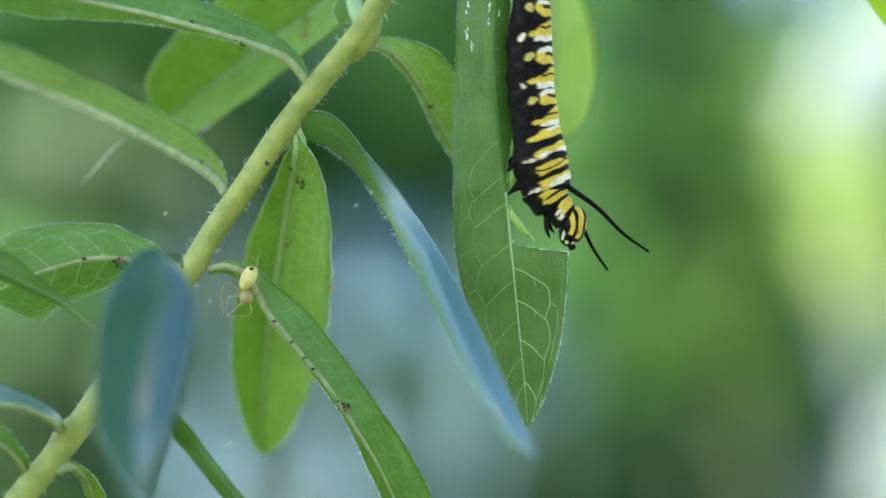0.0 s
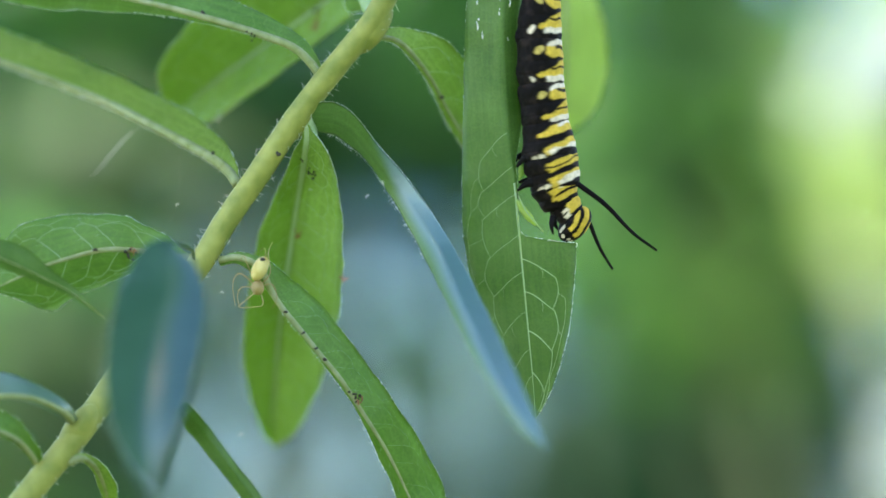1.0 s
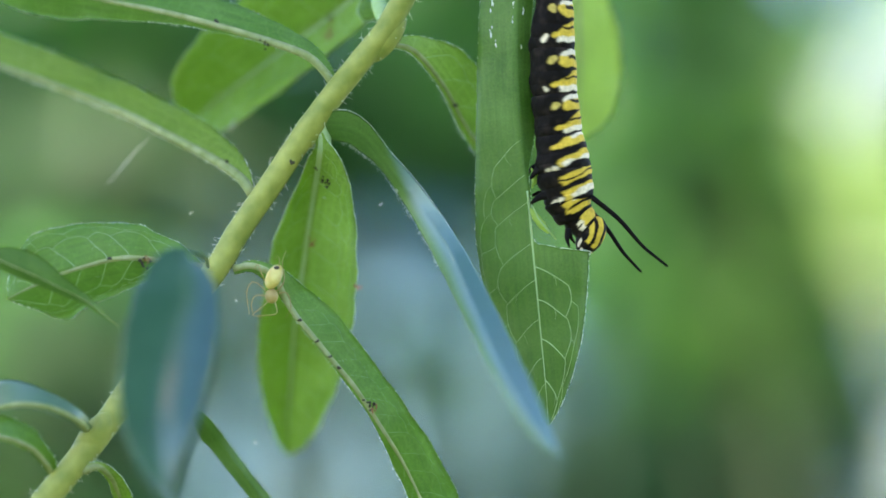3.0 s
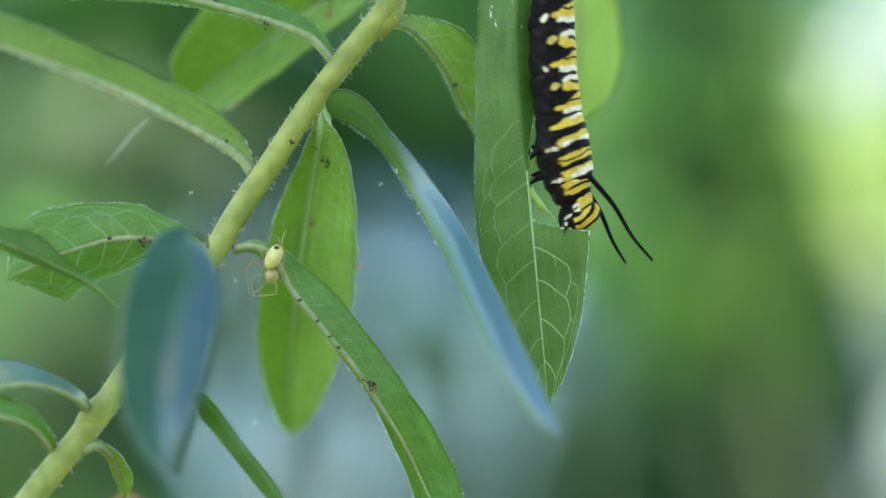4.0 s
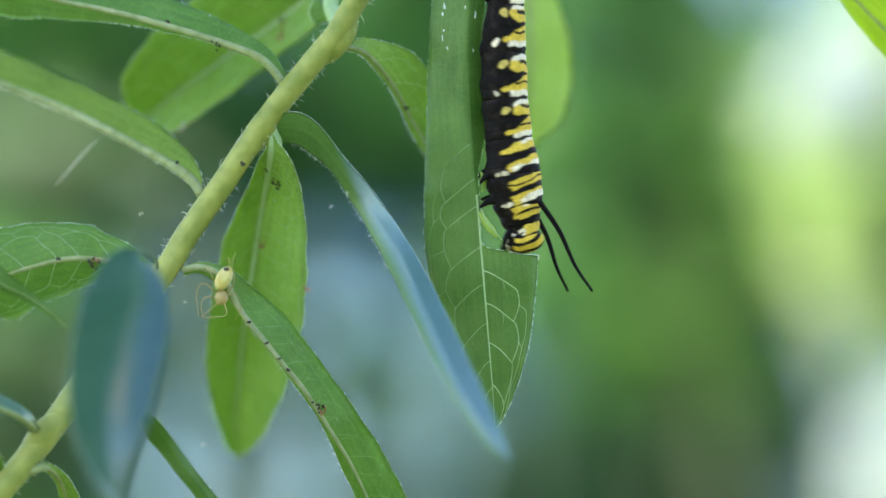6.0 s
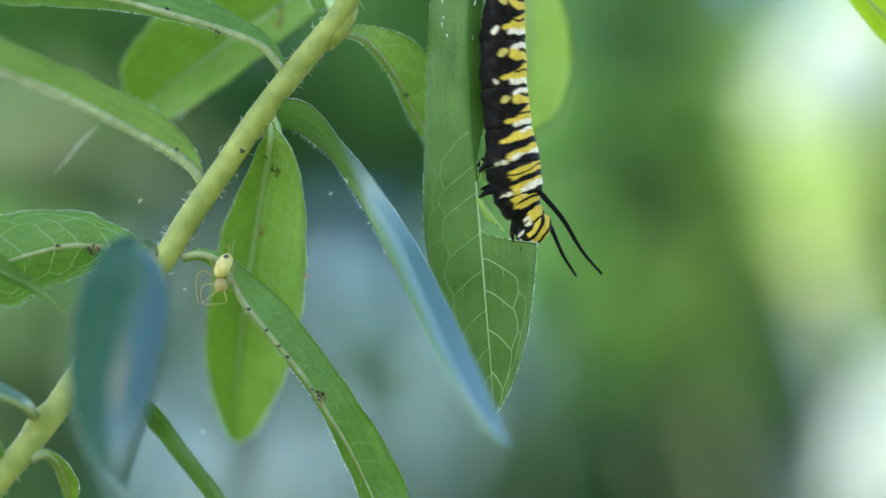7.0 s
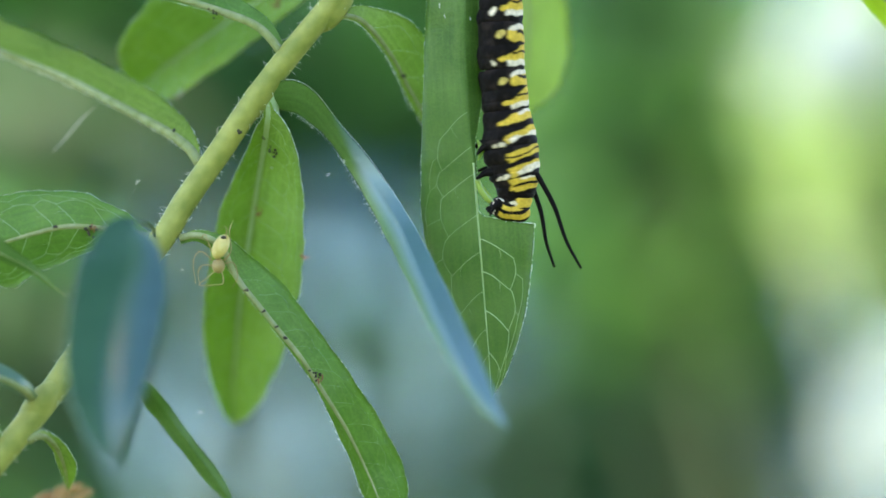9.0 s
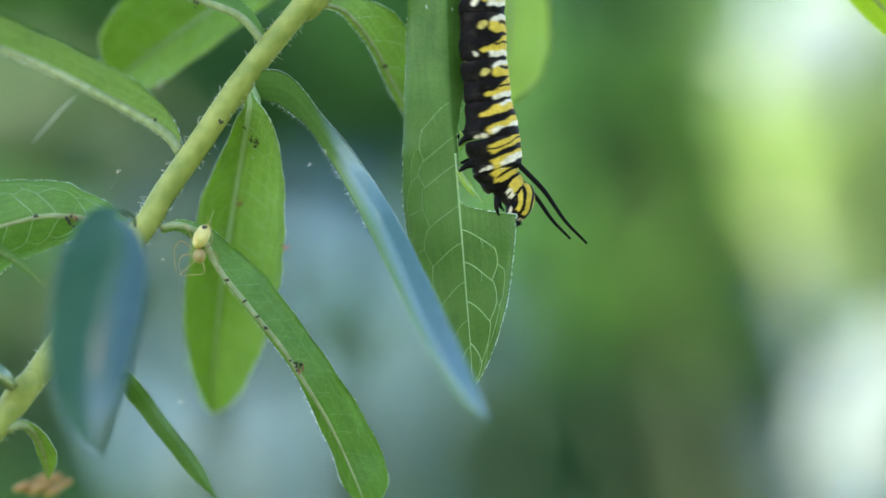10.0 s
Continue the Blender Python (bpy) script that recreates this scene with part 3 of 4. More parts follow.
leaf_arch = leaf(plant, [(-17.75, 21.65, 0), (-19.05, 23.79, 0), (-21.73, 26.24, 0), (-27.16, 28.31, 1), (-34.17, 30.47, 2), (-41.21, 32.34, 3), (-49.07, 33.98, 4), (-59.31, 36.17, 5), (-70.38, 37.45, 6)],
                 [0.15, 0.38, 0.61, 0.99, 1.68, 2.68, 3.82, 3.06, 0], [0.31, 1.84, 3.06, 3.82, 3.98, 3.82, 3.21, 1.91, 0], M_LEAF, fold=(12, 40), rib=0.62, seed=3,
                 label="arching green leaf with a white-fringed edge")
leaf_long = leaf(plant, [(-29.36, 7.72, 0), (-30.65, 9.45, 1.5), (-33.52, 11.58, 3.4), (-37.66, 13.85, 6), (-41.85, 15.99, 8.5), (-46.04, 18.13, 10.5), (-50.19, 20.03, 12), (-54.3, 21.67, 13), (-58.44, 23.33, 14), (-62.6, 24.83, 15), (-70.98, 27.78, 17), (-78.2, 30.43, 17)],
                 [0.12, 0.57, 0.56, 0.48, 0.43, 0.43, 0.49, 0.53, 0.52, 0.53, 0.52, 0.41, 0.45, 0.23, 0],
                 [0.23, 2.0, 3.11, 3.79, 4.0, 3.95, 3.99, 4.03, 4.12, 4.16, 4.32, 4.37, 3.93, 2.79, 0], M_LEAF_OLIVE, fold=(20, 35), rib=0.75, seed=4,
                 label="long narrow leaf with its pale rib below")
leaf_back = leaf(plant, [(-10.81, 30.6, 1), (-11.91, 32.96, 4), (-12.68, 35.69, 8), (-14.17, 36.65, 12), (-16.29, 35.21, 15), (-18.79, 33.4, 17), (-22.99, 30.69, 20), (-27.12, 27.93, 21), (-31.26, 25.08, 22), (-35.43, 22.12, 23), (-38.64, 19.73, 24), (-41.37, 17.65, 25)],
                 [0.3, 0.3, 0.3, 0.3, 0.3, 5.18, 4.08, 4.25, 4.2, 4.2, 4.33, 4.56, 4.75, 4.88, 4.97, 4.96, 4.94, 4.8, 4.55, 3.26, 0],
                 [0.3, 0.3, 0.3, 0.3, 0.3, 0.24, 4.86, 6.04, 7.12, 7.98, 8.85, 9.02, 9.09, 8.92, 8.71, 8.65, 8.37, 7.69, 6.77, 5.52, 0], M_LEAF_LIT, fold=(-40, -28), rib_material=M_VEIN, rib=1.2, veins=0.04, gap=4.5, vein_from=0.3, seed=5, fringe=0.06,
                 label="broad leaf behind the stem, softly out of focus")
leaf_hang = leaf(plant, [(-20.34, 16.75, 0), (-19.96, 14.76, 0), (-20.06, 13.25, 0.5), (-20.31, 12.0, 2), (-20.66, 10.14, 4), (-21.38, 7.1, 7), (-22.13, 3.22, 9), (-23.12, -2.3, 12), (-24.19, -7.9, 15), (-25.11, -13.65, 19), (-25.88, -20.33, 23), (-26.5, -26.33, 27), (-26.46, -30.54, 30)],
                 [0.46, 0.46, 2.09, 3.37, 3.93, 4.64, 5.19, 5.66, 6.13, 6.51, 6.88, 7.18, 7.42, 7.68, 7.91, 8.1, 8.29, 8.44, 8.43, 8.4, 8.36, 8.28, 8.09, 7.88, 7.65, 7.32, 6.89, 6.45, 5.96, 5.4, 4.86, 4.32, 3.44, 2.31, 0],
                 [0.46, 0.46, 0.74, 1.27, 1.63, 1.92, 2.17, 2.47, 2.85, 3.27, 3.68, 4.05, 4.43, 4.58, 4.67, 4.73, 4.77, 4.78, 4.81, 4.86, 4.87, 4.85, 4.84, 4.82, 4.65, 4.48, 4.32, 4.02, 3.65, 3.29, 2.8, 2.3, 1.77, 1.23, 0], M_LEAF_LIT, fold=(-40, -24), rib_material=M_VEIN, rib=1.25, veins=0.032, seed=6,
                 fringe=0.08, label="hanging green leaf with dark specks near its base")
leaf_spider = leaf(plant, [(-31.72, -2.82, -1), (-29.19, -2.36, -2), (-26.15, -3.72, -2), (-24.48, -6.99, -2), (-22.88, -9.43, -2), (-20.68, -12.09, -2), (-17.94, -15.51, -2), (-15.51, -18.4, -2), (-13.38, -21.59, -2), (-10.95, -25.39, -2), (-8.84, -29.05, -1), (-6.65, -33.72, 0), (-4.89, -37.78, 0), (-3.37, -41.72, 1)],
                   [0.23, 0.74, 1.19, 2.55, 3.6, 4.0, 4.22, 4.18, 3.93, 3.88, 4.06, 4.15, 4.25, 4.37, 4.55, 4.68, 4.5, 3.69, 0],
                   [0.75, 0.78, 1.22, 0.73, 0.44, 0.5, 0.5, 0.52, 0.66, 0.67, 0.54, 0.73, 1.08, 1.43, 1.37, 1.61, 1.85, 1.15, 0], M_LEAF, fold=(22, 20), rib=0.55, veins=0.010, gap=3.2, vein_from=0.2, seed=7,
                   fringe=0.08, label="narrow drooping leaf with a line of specks")
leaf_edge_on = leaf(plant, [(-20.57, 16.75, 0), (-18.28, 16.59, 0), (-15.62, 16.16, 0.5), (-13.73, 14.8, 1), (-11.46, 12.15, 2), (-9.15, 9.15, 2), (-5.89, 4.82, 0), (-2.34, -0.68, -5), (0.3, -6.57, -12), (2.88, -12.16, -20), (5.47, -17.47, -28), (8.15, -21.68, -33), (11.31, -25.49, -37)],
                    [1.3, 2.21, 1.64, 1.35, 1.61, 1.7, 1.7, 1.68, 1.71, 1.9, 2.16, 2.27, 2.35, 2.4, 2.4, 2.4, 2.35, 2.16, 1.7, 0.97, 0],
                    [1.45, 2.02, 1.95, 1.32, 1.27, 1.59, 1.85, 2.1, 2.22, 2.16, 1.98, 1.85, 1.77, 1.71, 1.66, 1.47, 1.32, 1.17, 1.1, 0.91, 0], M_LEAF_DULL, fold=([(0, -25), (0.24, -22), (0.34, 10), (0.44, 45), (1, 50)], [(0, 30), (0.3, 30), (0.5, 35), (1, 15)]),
                    rib=0.0, seed=8, fringe=0.05, bloom=[(0, 2.0), (0.12, 1.3), (0.19, 0.4), (0.26, -0.45), (1, -0.65)], label="waxy leaf with a blue sky reflection painted on, seen edge on")
leaf_small = leaf(plant, [(-11.02, 27.62, 0), (-7.23, 26.83, 1.7), (-3.42, 22.6, 5.1), (-0.71, 17.72, 8.5), (2.85, 11.96, 11.9), (5.25, 7.64, 13.6)],
                  [0.31, 1.99, 4.28, 5.2, 5.05, 4.28, 3.06, 1.38, 0], [0.38, 0.61, 0.69, 0.7, 0.8, 0.95, 0.9, 0.6, 0], M_LEAF_LIT, fold=(18, 15), rib=0.42, fringe=0.14, veins=0.04, seed=9,
                  label="small curved leaf with a pale lower rib")
leaf(plant, [(1.25, 54.71, 6), (8.18, 55.14, 20), (13.74, 49.74, 28), (15.64, 41.69, 30), (16.31, 34.2, 30), (16.48, 26.71, 30), (16.14, 20.05, 30), (15.48, 14.9, 30)],
                  [0.23, 0.24, 0.24, 0.24, 0.24, 0.25, 3.08, 2.57, 3.05, 3.44, 3.96, 4.95, 5.82, 6.13, 5.82, 4.4, 0],
                  [0.23, 0.24, 0.24, 0.24, 0.24, 0.25, 2.84, 3.89, 4.2, 4.83, 5.39, 5.77, 6.09, 6.07, 5.59, 4.5, 0], M_LEAF_PALE, fold=(6, 6), rib=0.6, seed=10, fringe=0.05,
                  label="rounded pale green leaf, out of focus")
leaf_left = leaf(plant, [(-35.79, -2.52, 0), (-39.3, -1.99, 0), (-43.79, -1.38, 1), (-47.47, -1.3, 1), (-51.69, -2.23, 2), (-55.92, -3.54, 2), (-59.71, -5.17, 3), (-63.18, -6.87, 3)],
                 [0.23, 1.09, 1.61, 2.2, 2.89, 3.64, 4.28, 4.6, 4.82, 5.03, 5.23, 5.71, 6.05, 5.6, 3.82, 1.84, 0],
                 [0.23, 1.34, 2.6, 3.17, 3.59, 4.39, 4.7, 5.02, 5.42, 5.77, 6.1, 6.36, 6.39, 5.86, 4.76, 2.96, 0], M_LEAF, fold=(15, 12), rib=0.62, veins=0.045, seed=11,
                 label="green leaf with a brown-spotted midrib")
leaf(plant, [(-75.22, -57.08, 3.4), (-75.71, -26.81, -8), (-69.21, -4.33, -14), (-63.15, -0.66, -15), (-60.45, -1.61, -15), (-56.97, -3.15, -14), (-53.47, -4.93, -13), (-49.94, -6.86, -12), (-45.66, -10.25, -12)],
                  [0.23, 0.23, 0.23, 0.23, 0.23, 0.23, 0.23, 0.22, 0.22, 0.22, 0.22, 0.22, 0.22, 0.22, 0.22, 0.22, 2.3, 2.35, 1.21, 0.52, 0],
                  [0.23, 0.23, 0.23, 0.23, 0.23, 0.23, 0.23, 0.22, 0.22, 0.22, 0.22, 0.22, 0.22, 0.22, 0.22, 0.22, 1.09, 0.98, 0.71, 0.39, 0], M_LEAF_VEINED, fold=(10, 20), rib=0.3, seed=12, fringe=0.0,
                  label="narrow leaf close to the lens, blurred")
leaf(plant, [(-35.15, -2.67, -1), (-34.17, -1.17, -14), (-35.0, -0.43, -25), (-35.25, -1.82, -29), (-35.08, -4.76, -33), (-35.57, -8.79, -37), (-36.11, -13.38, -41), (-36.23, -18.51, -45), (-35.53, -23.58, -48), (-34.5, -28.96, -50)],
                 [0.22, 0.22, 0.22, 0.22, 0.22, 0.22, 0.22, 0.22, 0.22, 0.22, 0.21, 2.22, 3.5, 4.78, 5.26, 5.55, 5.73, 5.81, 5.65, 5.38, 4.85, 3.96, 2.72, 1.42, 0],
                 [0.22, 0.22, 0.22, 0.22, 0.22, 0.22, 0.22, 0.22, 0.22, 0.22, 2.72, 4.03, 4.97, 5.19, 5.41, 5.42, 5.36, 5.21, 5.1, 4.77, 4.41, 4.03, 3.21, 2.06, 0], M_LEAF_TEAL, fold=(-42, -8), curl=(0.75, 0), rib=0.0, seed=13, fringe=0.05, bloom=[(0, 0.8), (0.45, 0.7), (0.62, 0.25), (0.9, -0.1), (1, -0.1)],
                 label="waxy green leaf with a painted blue sky reflection, close to the lens, blurred")
# the darker leaf material gives this leaf its shade
leaf(plant, [(-37.23, -22.23, 2), (-35.23, -25.3, 5), (-33.62, -27.7, 6), (-31.59, -30.43, 6), (-29.49, -33.23, 6), (-27.39, -36.11, 6), (-24.28, -40.39, 6)],
                [0.55, 0.85, 0.86, 0.86, 0.81, 0.82, 0.88, 1.01, 0.9, 0.45, 0],
                [0.9, 1.52, 1.85, 1.62, 1.52, 1.45, 1.39, 1.3, 1.1, 0.55, 0], M_LEAF_VEINED, fold=(20, 20), rib=0.0, seed=14, fringe=0.05,
                label="narrow drooping leaf, shade put in by a darker green")
leaf(plant, [(-50.18, -24.72, -8), (-50.46, -22.94, -12), (-51.62, -21.78, -14), (-53.65, -20.69, -15), (-55.67, -20.11, -16), (-58.59, -20.04, -16), (-63.15, -21.12, -15), (-68.48, -23.02, -14)],
                 [0.22, 0.66, 0.71, 0.86, 0.88, 0.76, 0.66, 0.59, 0.65, 0.6, 0.46, 0.23, 0],
                 [0.22, 0.7, 0.68, 1.08, 1.26, 1.57, 2.11, 2.78, 3.24, 3.2, 2.55, 1.26, 0], M_LEAF_BLUE, fold=(10, 50), rib=0.55, seed=15, fringe=0.05,
                 label="bent leaf with a thick pale stalk")
leaf(plant, [(-54.92, -29.47, -10), (-55.25, -28.11, -12), (-56.75, -25.96, -14), (-59.5, -24.56, -15), (-63.35, -24.12, -14), (-67.22, -24.56, -13)],
                   [0.53, 0.59, 0.56, 0.65, 0.59, 0.64, 0.55, 0.53, 0.55, 0.46, 0.38, 0.19, 0],
                   [0.22, 0.95, 1.33, 1.36, 1.6, 2.26, 2.38, 2.65, 2.59, 2.32, 1.81, 0.87, 0], M_LEAF, fold=(20, 20), rib=0.5, seed=16,
                   label="short green leaf folded over")
leaf_dry = leaf(plant, [(-50.77, -29.32, -10), (-49.88, -28.8, -10), (-48.69, -28.88, -9), (-47.62, -30.82, -5), (-47.74, -34.66, 4), (-48.18, -38.1, 10)],
                [0.46, 0.99, 1.45, 1.68, 1.15, 0], [0.38, 0.61, 0.77, 0.92, 0.61, 0], M_LEAF_LIT, fold=(15, 15), rib=0.6, seed=17,
                label="small leaf with a withered tip")
rnd_tip = np.random.RandomState(3)
part("withered_tip", merged(*[ellipsoid(place(*(np.array((-50.43, -40.25, 22.1)) + rnd_tip.normal(size=3) * (1.6, 0.6, 0.8))), (RIGHT * 0.0014 + UP * 0.0005, UP * 0.0007, AWAY * 0.0008), 6, 8) for _ in range(9)]),
     M_DRY, leaf_dry.ob, "crumpled brown leaf tip")
leaf_eaten = leaf(plant, [(1.22, 54.37, 0), (5.03, 48.72, -1), (6.69, 40.37, -2), (6.92, 33.52, -2), (6.77, 28.96, -2), (6.84, 23.64, -2), (7.15, 18.32, -2), (7.6, 13.0, -2), (8.44, 7.68, -2), (8.97, 2.36, -2), (9.35, -1.44, -2), (9.81, -6.01, -2), (10.41, -12.09, -2), (11.02, -18.17, -2), (11.48, -24.02, -2)],
                  [(0.0, 0.6), (0.045, 0.73), (0.068, 0.93), (0.091, 1.48), (0.114, 1.5), (0.159, 1.92), (0.227, 1.95), (0.273, 2.24), (0.318, 2.02), (0.364, 1.86), (0.409, 2.02), (0.432, 2.35), (0.455, 2.53), (0.5, 2.19), (0.545, 1.21), (0.568, 0.52), (0.591, 0.32), (0.636, 0.26), (0.682, 0.0), (0.693, 0.6), (0.698, 2.0), (0.706, 4.2), (0.709, 5.5), (0.7095, 7.4), (0.727, 7.25), (0.795, 6.43), (0.864, 5.2), (0.909, 3.9), (0.955, 2.3), (0.977, 1.34), (1.0, 0)],
                  [(0.0, 0.31), (0.023, 1.42), (0.045, 2.34), (0.068, 2.96), (0.091, 3.27), (0.114, 3.41), (0.159, 4.11), (0.205, 4.65), (0.25, 4.87), (0.341, 5.03), (0.432, 5.34), (0.523, 6.02), (0.591, 6.94), (0.636, 7.31), (0.659, 7.42), (0.705, 7.41), (0.727, 7.32), (0.773, 6.91), (0.818, 6.11), (0.841, 5.64), (0.932, 3.36), (0.955, 2.6), (0.977, 1.65), (1.0, 0)],
                  M_LEAF_VEINED, fold=([(0, 10), (0.15, 34), (0.58, 34), (0.68, -18), (1, -18)], 26), rib=0.19, rib_from=0.6, veins=0.09, gap=4.7, vein_sides=(1, 0.38), vein_from=0.66, vein_from_right=0.5, wobble=0.25, ripple=0.12, seed=18, n=200, rib_material=M_VEIN,
                  label="hanging leaf eaten away on one side, with pale net veins")

part("torn_flap", tube_world(spline([(9.1, 5.6, -2.5), (9.9, 4.0, -3.0), (11.0, 2.6, -3.2), (12.3, 1.1, -2.6)], 20), [0.07, 0.12, 0.14, 0.09], 7), M_VEIN, leaf_eaten.ob, "pale torn leaf edge")
part("torn_shred", tube_world(spline([(8.8, 5.3, -2.3), (9.6, 4.0, -2.5), (10.5, 2.9, -2.5), (11.3, 2.0, -2.3)], 16), [0.18, 0.50, 0.55, 0.22], 9), M_LEAF_PALE, leaf_eaten.ob, "yellow-green shred along the torn edge")
part("torn_scrap", tube_world(spline([(8.89, 10.72, -2.2), (9.43, 9.51, -2), (9.04, 7.98, -2.2)], 12), [0.08, 0.55, 0.08], 8), M_LEAF_LIT, leaf_eaten.ob, "small green scrap left by the bite")

# ---- a second milkweed at the side ----
plant_2 = thing("milkweed_plant", (0.16, 0.36, 0.0), "second milkweed stem with a leaf coloured as sunlit", "plant")
part("stem", tube(spline([(0.16, 0.36, 0), (0.155, 0.37, 0.5), np.array(place(*(84.43, -4.67, 12))), np.array(place(*(88.89, 51.06, 14)))], 40), [0.0035, 0.003, 0.002], 10), M_STEM, plant_2)
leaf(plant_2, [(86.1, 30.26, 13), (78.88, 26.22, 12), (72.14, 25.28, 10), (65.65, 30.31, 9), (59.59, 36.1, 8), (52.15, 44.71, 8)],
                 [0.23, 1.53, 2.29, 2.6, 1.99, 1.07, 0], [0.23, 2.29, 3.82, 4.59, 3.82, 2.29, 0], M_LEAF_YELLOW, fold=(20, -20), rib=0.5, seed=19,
                 label="leaf at the edge of view, sunlight put into its yellow-green")

# ---- the caterpillar ----
cat_home = place(*(11.79, 25.78, -4))
caterpillar = thing("caterpillar", cat_home, "black, yellow and white striped caterpillar feeding on a leaf", "caterpillar")
CREAM = (0.52, 0.36, 0.11)
YELLOW, WHITE, BLACK = (0.60, 0.375, 0.058), (0.72, 0.565, 0.47), (0.006, 0.004, 0.0045)


def blot(s, c, s0, c0, rs, rc):
    """Whether (s, c) lies in an oval."""
    return ((s - s0) / rs) ** 2 + ((c - c0) / rc) ** 2 < 1


def belly_ring(shift, slope, flank):
    """Marks on a ring of the hind body: s along the ring, c from the belly (-1) to the back (1). flank: the size of a pale mark low down."""

    def marks(s, c):
        s = s + slope * c + shift
        if blot(s, c, 0.26, -0.07, 0.09, 0.19):
            return CREAM
        if flank and blot(s, c, 0.87, -0.40, 0.09 * flank, 0.15 * flank):
            return WHITE
        # a loop, open to the back: white above, yellow below, a dark slit in it
        round_ = ((s - 0.28) / 0.18) ** 2 + (max(0.0, 0.63 - c) / 0.40) ** 2
        if c > 0.60 and abs(s - 0.25 - 0.12 * (c - 0.7)) < 0.040:
            return BLACK
        if round_ < 1:
            return WHITE if s < 0.21 and (round_ > 0.3 or c > 0.5) else YELLOW
        if c > 0.45 and 0.28 < s < 0.37 + 0.11 * c:
            return YELLOW
        # a slanting bar with a dark slit, and a white stripe under it
        if c > 0.45 and abs(s - 0.70 + 0.05 * (c - 0.4)) < 0.026:
            return BLACK
        if c > 0.05 and 0.77 - 0.30 * (c - 0.15) < s < 0.85 or blot(s, c, 0.80, 0.06, 0.06, 0.18):
            return YELLOW
        if c > 0.20 and 0.85 <= s < 0.968:
            return WHITE
        return BLACK

    return marks


def chest_ring(s, c):
    s = s + 0.17 * c - 0.02
    if blot(s, c, 0.84, -0.64, 0.06, 0.09) or blot(s, c, 0.86, -0.38, 0.08, 0.13):
        return WHITE
    if c > -0.42 and abs(s - 0.28) < 0.05 + 0.08 * min(1, (c + 0.42) * 1.6):
        return WHITE if (c > 0.45 and s < 0.23) else YELLOW
    top = 0.64 - 0.04 * c
    if c > -0.18 and top < s < 0.86 + 0.04 * math.sin(7 * c + 1):
        return WHITE if (c > -0.05 and s > 0.77 - 0.03 * math.sin(9 * c)) else YELLOW
    return BLACK


def neck_ring(s, c):
    s = s + 0.18 * c - 0.02
    if blot(s, c, 0.80, -0.68, 0.07, 0.10) or blot(s, c, 0.83, -0.42, 0.09, 0.14):
        return WHITE
    if c > 0.8 and 0.02 < s < 0.10:
        return WHITE
    if c > -0.22 and 0.16 < s < 0.45:
        return BLACK if abs(s - 0.32 - 0.05 * math.sin(5 * c)) < 0.03 else YELLOW
    if c > -0.22 and 0.62 < s < 0.92:
        return WHITE if (c > 0.05 and s > 0.79 - 0.10 * c + 0.03 * math.sin(8 * c)) else YELLOW
    return BLACK


def collar_ring(s, c):
    s = s + 0.16 * c - 0.03
    if c > -0.30 and 0.10 < s < 0.68 - 0.10 * (c < -0.1):
        if abs(s - 0.40 + 0.03 * math.sin(5 * c)) < 0.055 and c > -0.18:
            return BLACK
        return WHITE if (s < 0.20 and c > 0.2) else YELLOW
    return BLACK


def front_ring(s, c):
    s = s + 0.16 * c - 0.03
    if c > 0.05 and 0.02 < s < 0.62:
        return YELLOW
    if -0.42 < c <= 0.05 and 0.25 < s < 0.70:
        return WHITE if not blot(s, c, 0.45, -0.25, 0.05, 0.18) else BLACK
    return BLACK


